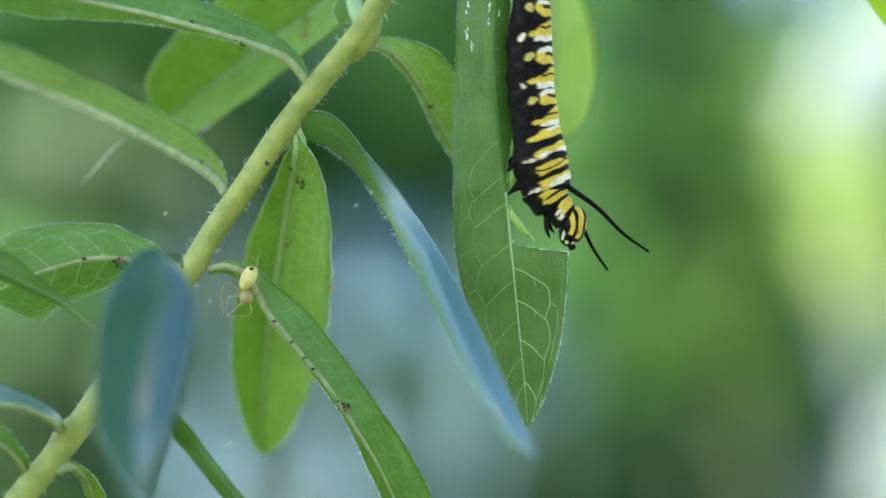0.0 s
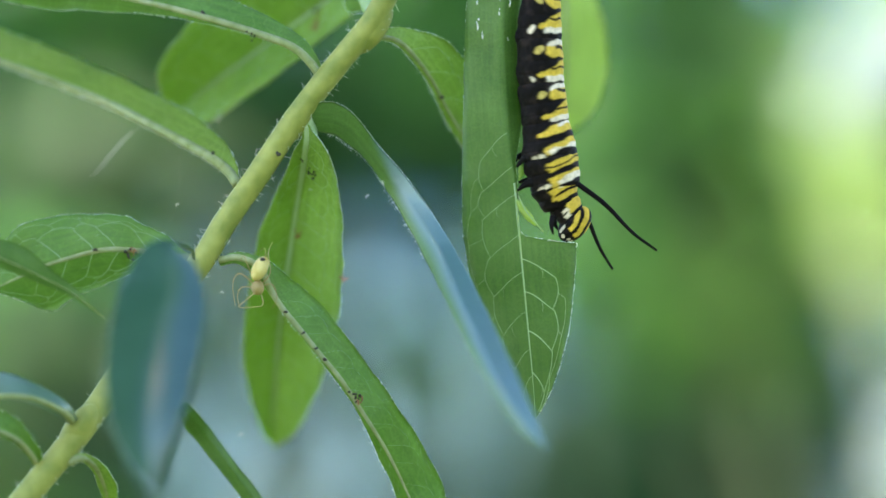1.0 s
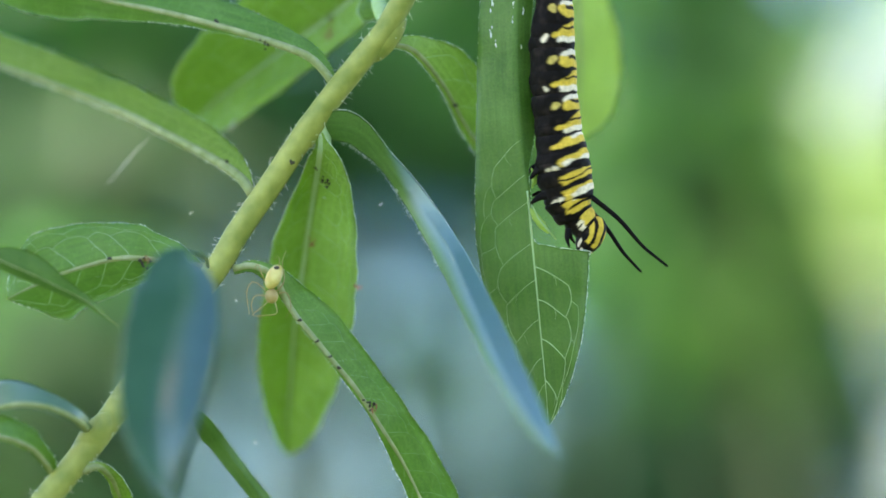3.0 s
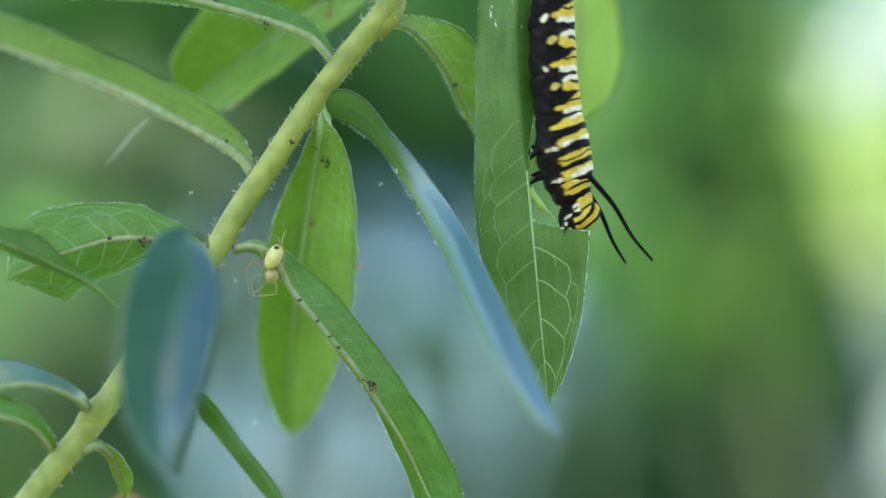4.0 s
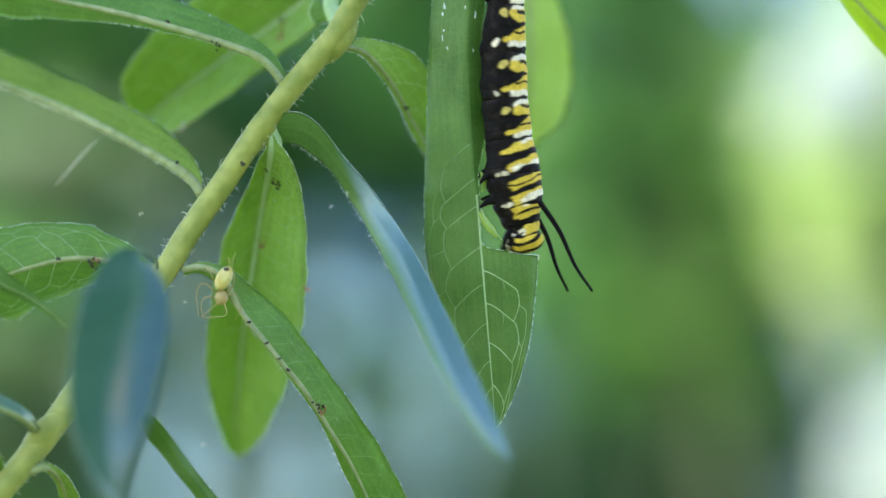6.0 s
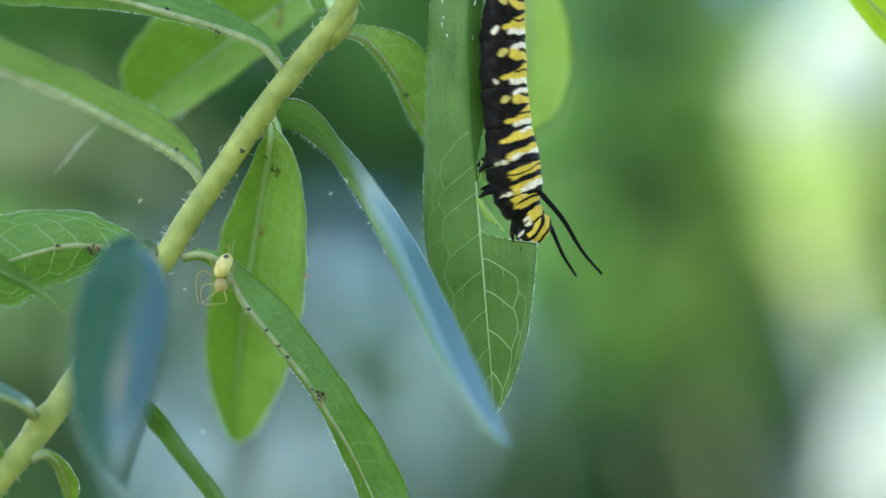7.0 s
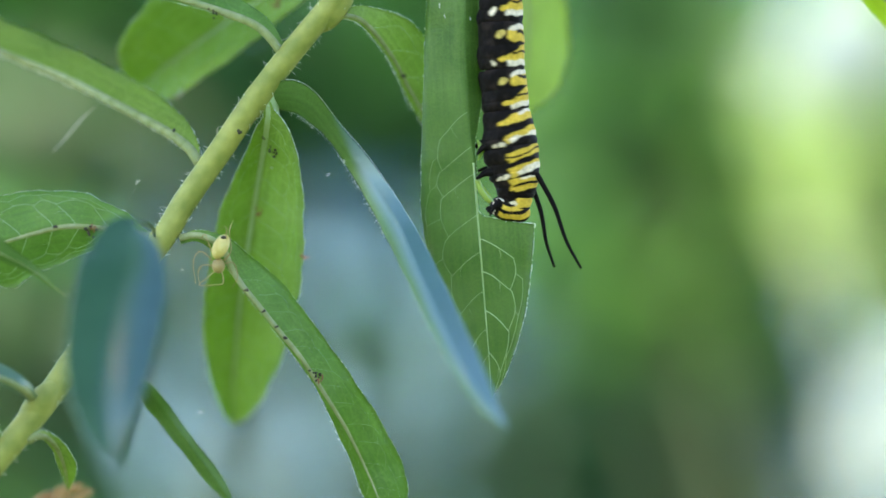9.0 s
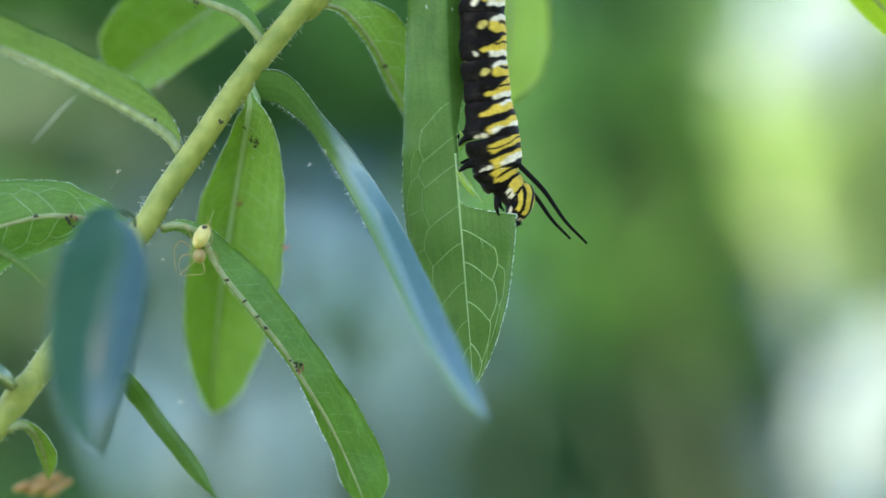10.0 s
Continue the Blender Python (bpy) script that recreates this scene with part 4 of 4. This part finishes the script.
def body_segment(axis, radii, marks, seed, squash=0.92):
    """One ring of the body. axis: two ends (mm); radii: along it; marks: its coloured pattern."""
    rnd = np.random.RandomState(seed)
    a, b = [np.array(x, float) for x in axis]
    n, sides = 120, 128
    d = b - a
    ln = np.linalg.norm(d)
    d /= ln
    out = np.array((-d[1], d[0], 0.0))      # towards the back
    out /= np.linalg.norm(out)
    if out[0] < 0:
        out = -out
    deep = np.cross(d, out)
    r = np.interp(np.linspace(0, 1, n), np.linspace(0, 1, len(radii)), radii)
    v, cols = [], []
    ph = rnd.rand(6) * 6.28
    for i in range(n):
        s = i / (n - 1)
        fold = 1 - 0.022 * math.exp(-((s - 0.50) / 0.05) ** 2) - 0.016 * math.exp(-((s - 0.78) / 0.03) ** 2)
        end = 1 - 0.06 * (abs(2 * s - 1) ** 9)
        for j in range(sides):
            th = 2 * math.pi * j / sides
            c, q = math.cos(th), math.sin(th)
            rr = r[i] * fold * end * (1 + 0.014 * math.sin(5 * th + ph[0]) * math.sin(11 * s + ph[1]) + 0.008 * math.sin(13 * th + ph[2]) * math.sin(23 * s))
            if c < -0.4:
                rr *= 1 + 0.035 * math.sin(8 * s + ph[2])
            v.append(a + d * ln * s + out * (c * rr) + deep * (q * rr * squash))
            ss = s + 0.012 * math.sin(9 * c + ph[3] + 2 * q) + 0.004 * math.sin(19 * c + ph[4])
            cols.append(marks(ss, c + 0.05 * math.sin(17 * s + ph[5]) + 0.015 * math.sin(41 * s)))
    f = [(i * sides + j, i * sides + (j + 1) % sides, (i + 1) * sides + (j + 1) % sides, (i + 1) * sides + j)
         for i in range(n - 1) for j in range(sides)]
    f += [tuple(range(sides))[::-1], tuple((n - 1) * sides + j for j in range(sides))]
    ob = part("body_segment", (world_points(v), f), M_SKIN, caterpillar, origin=place(*((a + b) / 2)))
    layer = ob.data.color_attributes.new("band", "FLOAT_COLOR", "POINT")
    flat = np.ones((len(cols), 4))
    soft = np.array(cols).reshape(n, sides, 3)
    for _ in range(3):      # marks run into one another a little
        soft = (soft * 2 + np.roll(soft, 1, 1) + np.roll(soft, -1, 1) + soft[np.clip(np.arange(n) + 1, 0, n - 1)] + soft[np.clip(np.arange(n) - 1, 0, n - 1)]) / 6
    flat[:, :3] = soft.reshape(-1, 3)
    layer.data.foreach_set("color", flat.ravel())
    return ob


AXIS = [(12.15, 45.64, -2.5), (12.07, 39.34, -2.5), (11.85, 33.26, -2.5), (11.62, 27.11, -2.5), (11.85, 21.26, -2.5), (12.53, 16.17, -2.5), (13.14, 11.77, -2.5), (13.82, 7.9, -2.5), (14.2, 5.24, -2.5), (14.35, 2.96, -2.5)]
RADIUS = [1.53, 2.37, 2.52, 3.06, 3.14, 3.14, 3.75, 3.30, 2.30, 1.75]
SEGMENTS = []
for i in range(len(AXIS) - 1):
    a, b = np.array(AXIS[i]), np.array(AXIS[i + 1])
    d = (b - a) / np.linalg.norm(b - a)
    r0, r1 = RADIUS[i], RADIUS[i + 1]
    marks = belly_ring(*((0, 0.05, 0), (0, 0.05, 0), (0.08, 0.05, 1.0), (0, 0.05, 0.6), (-0.05, 0.10, 0))[i]) if i < 5 else (chest_ring, neck_ring, collar_ring, front_ring)[i - 5]
    SEGMENTS.append(body_segment((a - d * 0.22, b + d * 0.22), [r0, (r0 * 0.67 + r1 * 0.33) * 1.02, (r0 * 0.33 + r1 * 0.67) * 1.02, r1], marks, 30 + i))

HEAD_SPOT = (14.28, 1.75, -2.5)


def head_part():
    """Rounded head that faces the leaf's rib, striped along its top, with a dark face and mouth parts."""
    c = np.array(HEAD_SPOT)
    half = np.array((2.8, 1.78, 2.0))
    v, f = ellipsoid(c, (np.array((half[0], 0, 0)), np.array((0, half[1], 0)), np.array((0, 0, half[2]))), 64, 96)
    cols = []
    for p in v:
        q = (p - c) / half
        r = math.hypot(q[0] * 1.05 + 0.15, (q[1] - 0.75) * 0.95) + 0.03 * math.sin(7 * q[0])
        col = YELLOW if 0.55 < r < 0.86 or 1.10 < r < 1.42 or r > 1.62 else BLACK
        if q[0] < -0.42 + 0.15 * q[1]:
            col = BLACK
            if blot(q[1], q[2], 0.1, -0.55, 0.16, 0.12) or blot(q[1], q[2], -0.35, -0.5, 0.12, 0.14) or blot(q[1], q[2], -0.6, -0.25, 0.10, 0.16) or blot(q[1], q[2], 0.5, -0.6, 0.12, 0.2):
                col = WHITE
        cols.append((*col, 1))
    ob = part("head", (world_points(v), f), M_SKIN, caterpillar, origin=place(*c), label="striped black and yellow head")
    layer = ob.data.color_attributes.new("band", "FLOAT_COLOR", "POINT")
    layer.data.foreach_set("color", np.array(cols).ravel())
    for k in (-0.6, 0.7):
        part("mandible", ellipsoid(place(*(c + np.array((-2.55, -0.75, k)))), (RIGHT * 0.0004 + UP * 0.0001, UP * 0.0005, AWAY * 0.0004), 6, 8), M_BLACK, ob)
    for k in (-1.2, 1.2):
        part("antenna", tube_world(spline([c + np.array((-2.3, -0.3, k)), c + np.array((-2.9, -0.5, k * 1.1)), c + np.array((-3.1, -0.9, k * 1.1))], 6), [0.13, 0.07], 6), M_BLACK, ob)
    return ob


HEAD = head_part()


def leg(points, r, parent, name="leg"):
    return part(name, tube_world(spline(points, 10), r, 8), M_BLACK, parent)


# true legs at the front, stub feet along the belly
leg([(11.05, 12.04, -3.5), (9.39, 11.28, -3.5), (8.63, 10.37, -3.5)], [0.75, 0.5, 0.16], SEGMENTS[5])
leg([(10.77, 12.07, -0.5), (9.24, 11.99, -0.5), (8.4, 11.23, -0.5)], [0.7, 0.5, 0.16], SEGMENTS[5])
leg([(11.81, 8.56, -3.5), (9.92, 8.4, -3.5), (8.56, 7.5, -3.5)], [0.85, 0.55, 0.16], SEGMENTS[6])
leg([(11.92, 8.86, -0.5), (10.01, 8.94, -0.5), (8.86, 8.63, -0.5)], [0.8, 0.5, 0.16], SEGMENTS[6])
leg([(12.17, 4.38, -4), (11.4, 3.4, -4.5), (11.1, 2.19, -4.5)], [0.5, 0.34, 0.12], SEGMENTS[8])
leg([(12.66, 4.42, -1), (12.07, 3.44, -0.5), (12.15, 2.29, -0.5)], [0.5, 0.34, 0.12], SEGMENTS[8])
for i, c in ((1, (9.72, 35.01, -2.5)), (2, (9.26, 27.6, -2.5)), (3, (9.95, 22.4, -2.5))):
    c = np.array(c)
    part("proleg", merged(ellipsoid(place(*(c + (0.7, 0, 0))), (RIGHT * 0.0015, UP * 0.0020, AWAY * 0.0019)),
                          ellipsoid(place(*(c + (-0.3, -0.2, 0))), (RIGHT * 0.0006, UP * 0.0012, AWAY * 0.0013))), M_BLACK, SEGMENTS[i])


def tentacle(base, angle, length, w):
    """A soft black filament that bends a little on its way."""
    b = np.array(base, float)
    way = np.array((math.cos(radians(angle)), -math.sin(radians(angle)), 0))
    off = np.array((way[1], -way[0], 0))
    pts = [b, b + way * length * 0.35 - off * length * 0.02, b + way * length * 0.7 + off * length * 0.015, b + way * length + np.array((0, 0, w))]
    return part("tentacle", tube_world(spline(pts, 24), [0.38, 0.33, 0.25, 0.17], 9), M_BLACK, caterpillar, "long soft black filament", origin=place(*base))


FEELER_FRONT = tentacle((16.63, 8.39, -4), 50, 13.9, -1)
FEELER_BACK = tentacle((16.0, 7.25, -0.3), 58, 11.9, 1)

# ---- small things on the leaves ----
def on_leaf(lf, u, v, lift=0.15):
    """The spot of a leaf's viewer side that shows at (u, v)."""
    g = lf.grid
    flat = g.reshape(-1, 3)
    i = np.argmin(((flat[:, :2] - np.array((u, v))) ** 2).sum(1))
    return flat[i] - np.array((0, 0, lift))


def speck(lf, spot, r, material, name, label, category, seed, tall=1.0):
    rnd = np.random.RandomState(seed)
    c = on_leaf(lf, spot[0], spot[1], r * 0.5)
    bits, wide, small = (6, 0.5, 0.6) if tall > 1 else (3, 0.5, 0.6) if r < 0.3 else (9, 1.0, 0.34)
    v, f = merged(*[ellipsoid(c + rnd.normal(size=3) * r * wide * (1, tall ** 1.6, 0.5), np.diag(r * (small + 0.6 * small * rnd.rand(3)) * (1, tall, 1) / tall ** 0.5), 6, 8) for _ in range(bits)])
    v = v + rnd.normal(size=v.shape) * r * 0.06
    ob = part(name, (world_points(v), f), material, None, origin=place(*c))
    tagged(ob, label, category, "specks on the leaves")


for k, (lf, spot, r) in enumerate([(leaf_arch, (-34.35, 30.83, 0), 0.28), (leaf_hang, (-20.81, 10.79, 0), 0.25), (leaf_hang, (-19.35, 9.41, 0), 0.42), (leaf_left, (-48.65, -1.3, 0), 0.26),
                                   (leaf_left, (-44.29, -1.68, 0), 0.42), (leaf_small, (-1.68, 19.74, 0), 0.28), (leaf_spider, (-22.49, -9.49, 0), 0.22), (leaf_spider, (-20.58, -12.16, 0), 0.24),
                                   (leaf_spider, (-18.28, -14.76, 0), 0.22), (leaf_spider, (-17.14, -16.37, 0), 0.26), (leaf_spider, (-13.16, -20.88, 0), 0.40), (leaf_back, (-19.81, 33.35, 0), 0.35),
                                   (leaf_arch, (-28.08, 27.31, 0), 0.3), (leaf_long, (-32.67, 11.55, 0), 0.25)]):
    speck(lf, spot, r, M_FRASS, "frass_pellet", "dark brown dropping stuck to a leaf", "insect dropping", 60 + k)
pellet = part("frass_pellet", merged(*[ellipsoid(place(-23.72 + a, 11.41 + b, -2.0), (RIGHT * 0.0002, UP * 0.00022, AWAY * 0.00015), 6, 8) for a, b in ((0, 0), (0.25, 0.1), (-0.1, 0.28))]), M_FRASS, None, origin=place(-23.72, 11.41, -2.0))
tagged(pellet, "dark brown dropping stuck to the stem", "insect dropping", "specks on the leaves")
for k, (lf, spot, r) in enumerate([(leaf_back, (-19.81, 30.37, 0), 0.5), (leaf_hang, (-21.73, 0.84, 0), 0.36), (leaf_hang, (-14.99, -4.97, 0), 0.36), (leaf_left, (-43.53, -1.61, 0), 0.3), (leaf_spider, (-12.55, -21.5, 0), 0.3)]):
    speck(lf, spot, r, M_RUST, "rust_speck", "rust-red speck on a leaf", "speck", 80 + k)
for k, (lf, spot, r) in enumerate([(leaf_eaten, (3.29, 28.99, 0), 0.2), (leaf_eaten, (3.52, 27.62, 0), 0.16), (leaf_eaten, (3.21, 33.12, 0), 0.2), (leaf_eaten, (6.43, 32.59, 0), 0.18), (leaf_eaten, (7.5, 31.59, 0), 0.16), (leaf_eaten, (5.89, 30.68, 0), 0.14), (leaf_eaten, (7.34, 26.7, 0), 0.10), (leaf_hang, (-19.35, 7.19, 0), 0.13), (leaf_back, (-32.28, 15.68, 0), 0.35), (leaf_edge_on, (-11.63, 6.2, 0), 0.2)]):
    speck(lf, spot, r, M_FLUFF, "fluff_speck", "pale bit of fluff on a leaf", "speck", 90 + k, 2.2 if lf is leaf_eaten else 1.0)


def rib_hairs(lf, x, s0, s1, count, seed, length=0.35):
    """Short white hairs along a line of a leaf; x: the side (-1 right to 1 left), s0 to s1: the stretch."""
    rnd = np.random.RandomState(seed)
    hairs = []
    for _ in range(count):
        st = rnd.uniform(s0, s1)
        a = lf.surf(st, x)
        out = a - lf.surf(st, x * 0.5)
        out = out / (np.linalg.norm(out) + 1e-9) + rnd.normal(size=3) * 0.45
        e = a + out * length * (0.4 + 0.9 * rnd.rand())
        hairs.append(tube(np.array([a, (a + e) / 2 + rnd.normal(size=3) * 0.04, e]), [0.032, 0.012], 3))
    v, f = merged(*hairs)
    tagged(part("hairs", (world_points(v), f), M_HAIR, lf.ob, "short white hairs"), kind="stuff")


rib_hairs(leaf_long, 1.0, 0.05, 0.8, 420, 21)
rib_hairs(leaf_edge_on, -1.0, 0.05, 0.42, 160, 22)
rib_hairs(leaf_small, -1.0, 0.1, 0.95, 150, 23)
rib_hairs(leaf_spider, -1.0, 0.25, 0.9, 200, 24, 0.22)
rib_hairs(leaf_arch, 1.0, 0.03, 0.45, 120, 25, 0.25)


def silk():
    """A wisp of old silk that hangs from the long leaf."""
    top = on_leaf(leaf_long, -43.53, 16.45, 0.0)
    low = [np.array(p, float) for p in ((-46.6, 14.1, 14), (-47.7, 12.8, 14), (-48.5, 11.9, 14), (-49.3, 10.9, 14), (-50.2, 9.9, 14), (-51.1, 9.0, 14))]
    ob = part("silk_wisp", tube_world(spline([top] + low, 40), [0.004, 0.004, 0.05, 0.075, 0.08, 0.06, 0.04], 6), M_SILK, None, origin=place(*top))
    tagged(ob, "wisp of old white silk hanging from a leaf", "silk wisp")


silk()


def silk_thread(a, bead, b, r):
    """A thread of silk between two leaves, with a bit of white fluff caught on it."""
    ob = thing("silk_thread", place(*a), "fine thread of silk with white fluff caught on it", "silk thread", "silk threads between the leaves")
    part("thread", tube_world(spline([a, bead, b], 24), [0.0025, 0.0025], 4), M_SILK, ob)
    rnd = np.random.RandomState(int(r * 1000))
    v, f = merged(*[ellipsoid(np.array(bead) + rnd.normal(size=3) * r * 0.6, np.diag(r * (0.4 + 0.5 * rnd.rand(3))), 6, 8) for _ in range(4)])
    part("fluff", (world_points(v), f), M_FLUFF, ob)


silk_thread((-37.66, 13.46, 6), (-37.99, 4.87, 4), (-39.53, 0.99, 0), 0.16)
silk_thread((-31.50, -2.22, 0), (-31.78, -7.10, 3), (-28.89, -9.73, 9), 0.15)
silk_thread((-31.83, -29.96, 6), (-29.83, -27.08, 10), (-27.70, -26.49, 18), 0.15)
silk_thread((-15.91, 8.77, 5), (-11.91, 6.03, 4), (-8.61, 7.00, 2), 0.22)


def spider():
    ob = thing("spider", place(*(-26.01, -4.84, -4)), "small cream-yellow spider on a leaf stalk", "spider")
    part("abdomen", ellipsoid(place(*(-25.96, -3.85, -4.6)), (UP * 0.00165 + RIGHT * 0.0005, RIGHT * 0.00112, AWAY * 0.0012)), M_SPIDER, ob)
    part("dark_tip", ellipsoid(place(*(-25.54, -2.64, -5.2)), (UP * 0.0003, RIGHT * 0.0004, AWAY * 0.0005), 6, 8), M_FRASS, ob)
    part("front_body", ellipsoid(place(*(-26.29, -6.42, -4.2)), (UP * 0.0010, RIGHT * 0.0009, AWAY * 0.0009)), M_SPIDER_LEG, ob)
    for p in ([(-26.6, -6.12, -4.2), (-28.57, -4.45, -5), (-29.55, -5.8, -5), (-29.33, -8.85, -4)], [(-26.6, -6.42, -4.2), (-28.3, -6.32, -5.5), (-28.94, -7.46, -5), (-28.73, -9, -4)],
              [(-26.29, -6.72, -4.2), (-27.81, -8.07, -5), (-28.84, -8.98, -4.5), (-27.22, -9.02, -3)], [(-25.99, -6.72, -4.2), (-25.55, -8.67, -5), (-27.1, -8.98, -4.5), (-28.27, -9.15, -4)],
              [(-25.99, -6.27, -4.2), (-24.27, -5.95, -5), (-23.7, -7.85, -4.5), (-24.53, -9.39, -3.5)], [(-25.99, -6.12, -4.2), (-24.54, -4.44, -5.4), (-24.8, -1.81, -5), (-24.34, -0.3, -4)],
              [(-26.46, -5.97, -4), (-27.44, -3.69, -5), (-28.08, -2.19, -4.5), (-28.74, -2.81, -3)], [(-26.16, -5.97, -4), (-25.15, -2.18, -5.4), (-25.4, -1.06, -5), (-26.01, -1.59, -4)]):
        part("leg", tube_world(spline(p, 14), [0.09, 0.075, 0.055, 0.035], 6), M_SPIDER_LEG, ob)


spider()


# ---- what moves ----
# bite: how far the head has swept from the leaf's edge (0) to its rib (1); stretch: how far the body has crept down, mm
BITE = [(0, 0.03), (0.5, 0.10), (1.0, 0.24), (1.5, 0.42), (2.0, 0.56), (2.45, 0.66), (2.55, 0.5), (2.65, 0.08), (2.75, 0.06), (3.2, 0.2), (3.8, 0.38), (4.2, 0.5), (4.6, 0.6),
        (5.0, 0.70), (5.5, 0.88), (5.8, 0.97), (5.95, 0.9), (6.1, 0.2), (6.3, 0.14), (6.8, 0.22), (7.2, 0.38), (7.6, 0.5), (8.0, 0.62), (8.5, 0.74), (9.0, 0.86), (9.5, 1.0),
        (9.7, 1.0), (9.8, 0.72), (9.9, 0.36), (10.0, 0.06)]
CREEP = [(0, 0), (0.5, 0.1), (1.0, 0.8), (1.5, 1.2), (2.5, 1.4), (4, 1.55), (5.5, 1.45), (7, 1.9), (9.5, 2.15), (10, 2.15)]
# swing: how far the eaten leaf has swung about its base, with all that sits on it (degrees)
SWING = [(0, 0), (0.5, -0.22), (1, -0.39), (1.5, -0.50), (2, -0.67), (2.5, -0.50), (4, -0.59), (4.5, -0.64), (5, -0.81), (5.5, -0.73), (7, -0.81), (7.5, -0.67), (8, -0.67), (8.5, -0.75), (9, -0.81), (9.5, -0.86), (10, -0.73)]
# the two filaments: how far they hang below the level (degrees)
FEELERS = [(0, 39, 58), (0.5, 44, 63), (1, 40, 61), (1.5, 44, 57), (2, 49, 62), (2.4, 60, 62), (2.5, 50, 56), (2.6, 44, 49), (2.7, 38, 45), (3.2, 45, 52), (3.8, 52, 58), (4, 53, 61), (4.3, 56, 61), (4.6, 57, 64),
           (5, 60, 65), (5.3, 62, 67), (5.5, 65, 67), (5.7, 68, 75), (5.9, 66, 76), (6.15, 48, 50), (6.4, 50, 55), (6.8, 53, 59), (7, 52, 59), (7.5, 54, 59), (7.8, 57, 65), (8, 58, 66), (8.5, 63, 68),
           (9, 64, 73), (9.5, 67, 74), (9.7, 65, 75), (9.8, 51, 62), (9.9, 48, 48), (10, 48, 47)]


def value(rows, t, k=1):
    return float(np.interp(t, [r[0] for r in rows], [r[k] for r in rows]))


def head_swing(b):
    """Degrees by which the head hangs away from the leaf's rib."""
    return float(np.interp(b, [0, 0.57, 0.7, 0.88, 1], [42, 17, 8, -12, -30]))


def turned(ob, pivot, degrees, shift=Vector((0, 0, 0))):
    """The pose of a part of the caterpillar, turned in the plane of view about a pivot and shifted (metres)."""
    base = ORIGIN[ob] - cat_home
    p = Vector(pivot) - cat_home
    m = Matrix.Translation(p) @ Matrix.Rotation(radians(degrees), 4, -AWAY) @ Matrix.Translation(base - p)
    return Matrix.Translation(shift) @ m


def motions():
    times = sorted({round(0.25 * i, 2) for i in range(41)} | {r[0] for r in BITE} | {r[0] for r in FEELERS})
    neck = place(*(13.82, 7.21, -2.5))
    shoulder = place(*(13.36, 10.71, -2.5))
    along = RIGHT * 0.12 - UP
    pivot = ORIGIN[leaf_eaten.ob]
    for ob in (caterpillar, leaf_eaten.ob):
        at = ORIGIN[ob] - (ORIGIN[ob.parent] if ob.parent else Vector((0, 0, 0)))
        hinge = at + pivot - ORIGIN[ob]
        walk(ob, [(t, Matrix.Translation(hinge) @ Matrix.Rotation(radians(a), 4, -AWAY) @ Matrix.Translation(at - hinge)) for t, a in SWING])
    for i, seg in enumerate(SEGMENTS):
        rows = []
        for t in times:
            creep = along * (value(CREEP, t) * 0.001 * min(1.0, max(0.1, (i - 1) / 5)))
            swing = head_swing(value(BITE, t))
            share = {6: 0.05, 7: 0.35, 8: 0.80}.get(i, 0.0)
            rows.append((t, turned(seg, neck if i > 6 else shoulder, swing * share, creep)))
        walk(seg, rows)
    head, f1, f2 = [], [], []
    for t in times:
        b = value(BITE, t)
        creep = along * (value(CREEP, t) * 0.001)
        a = radians(head_swing(b))
        r = (73 - 22 * b) * 0.0000765 - value(CREEP, t) * 0.0002
        at = neck + creep + (RIGHT * math.sin(a) - UP * math.cos(a)) * r
        head.append((t, Matrix.Translation(at - cat_home) @ Matrix.Rotation(radians(75 - 105 * b), 4, -AWAY)))
        f1.append((t, turned(FEELER_FRONT, ORIGIN[FEELER_FRONT], 50 - value(FEELERS, t), creep)))
        f2.append((t, turned(FEELER_BACK, ORIGIN[FEELER_BACK], 58 - value(FEELERS, t, 2), creep)))
    walk(HEAD, head)
    walk(FEELER_FRONT, f1)
    walk(FEELER_BACK, f2)


motions()
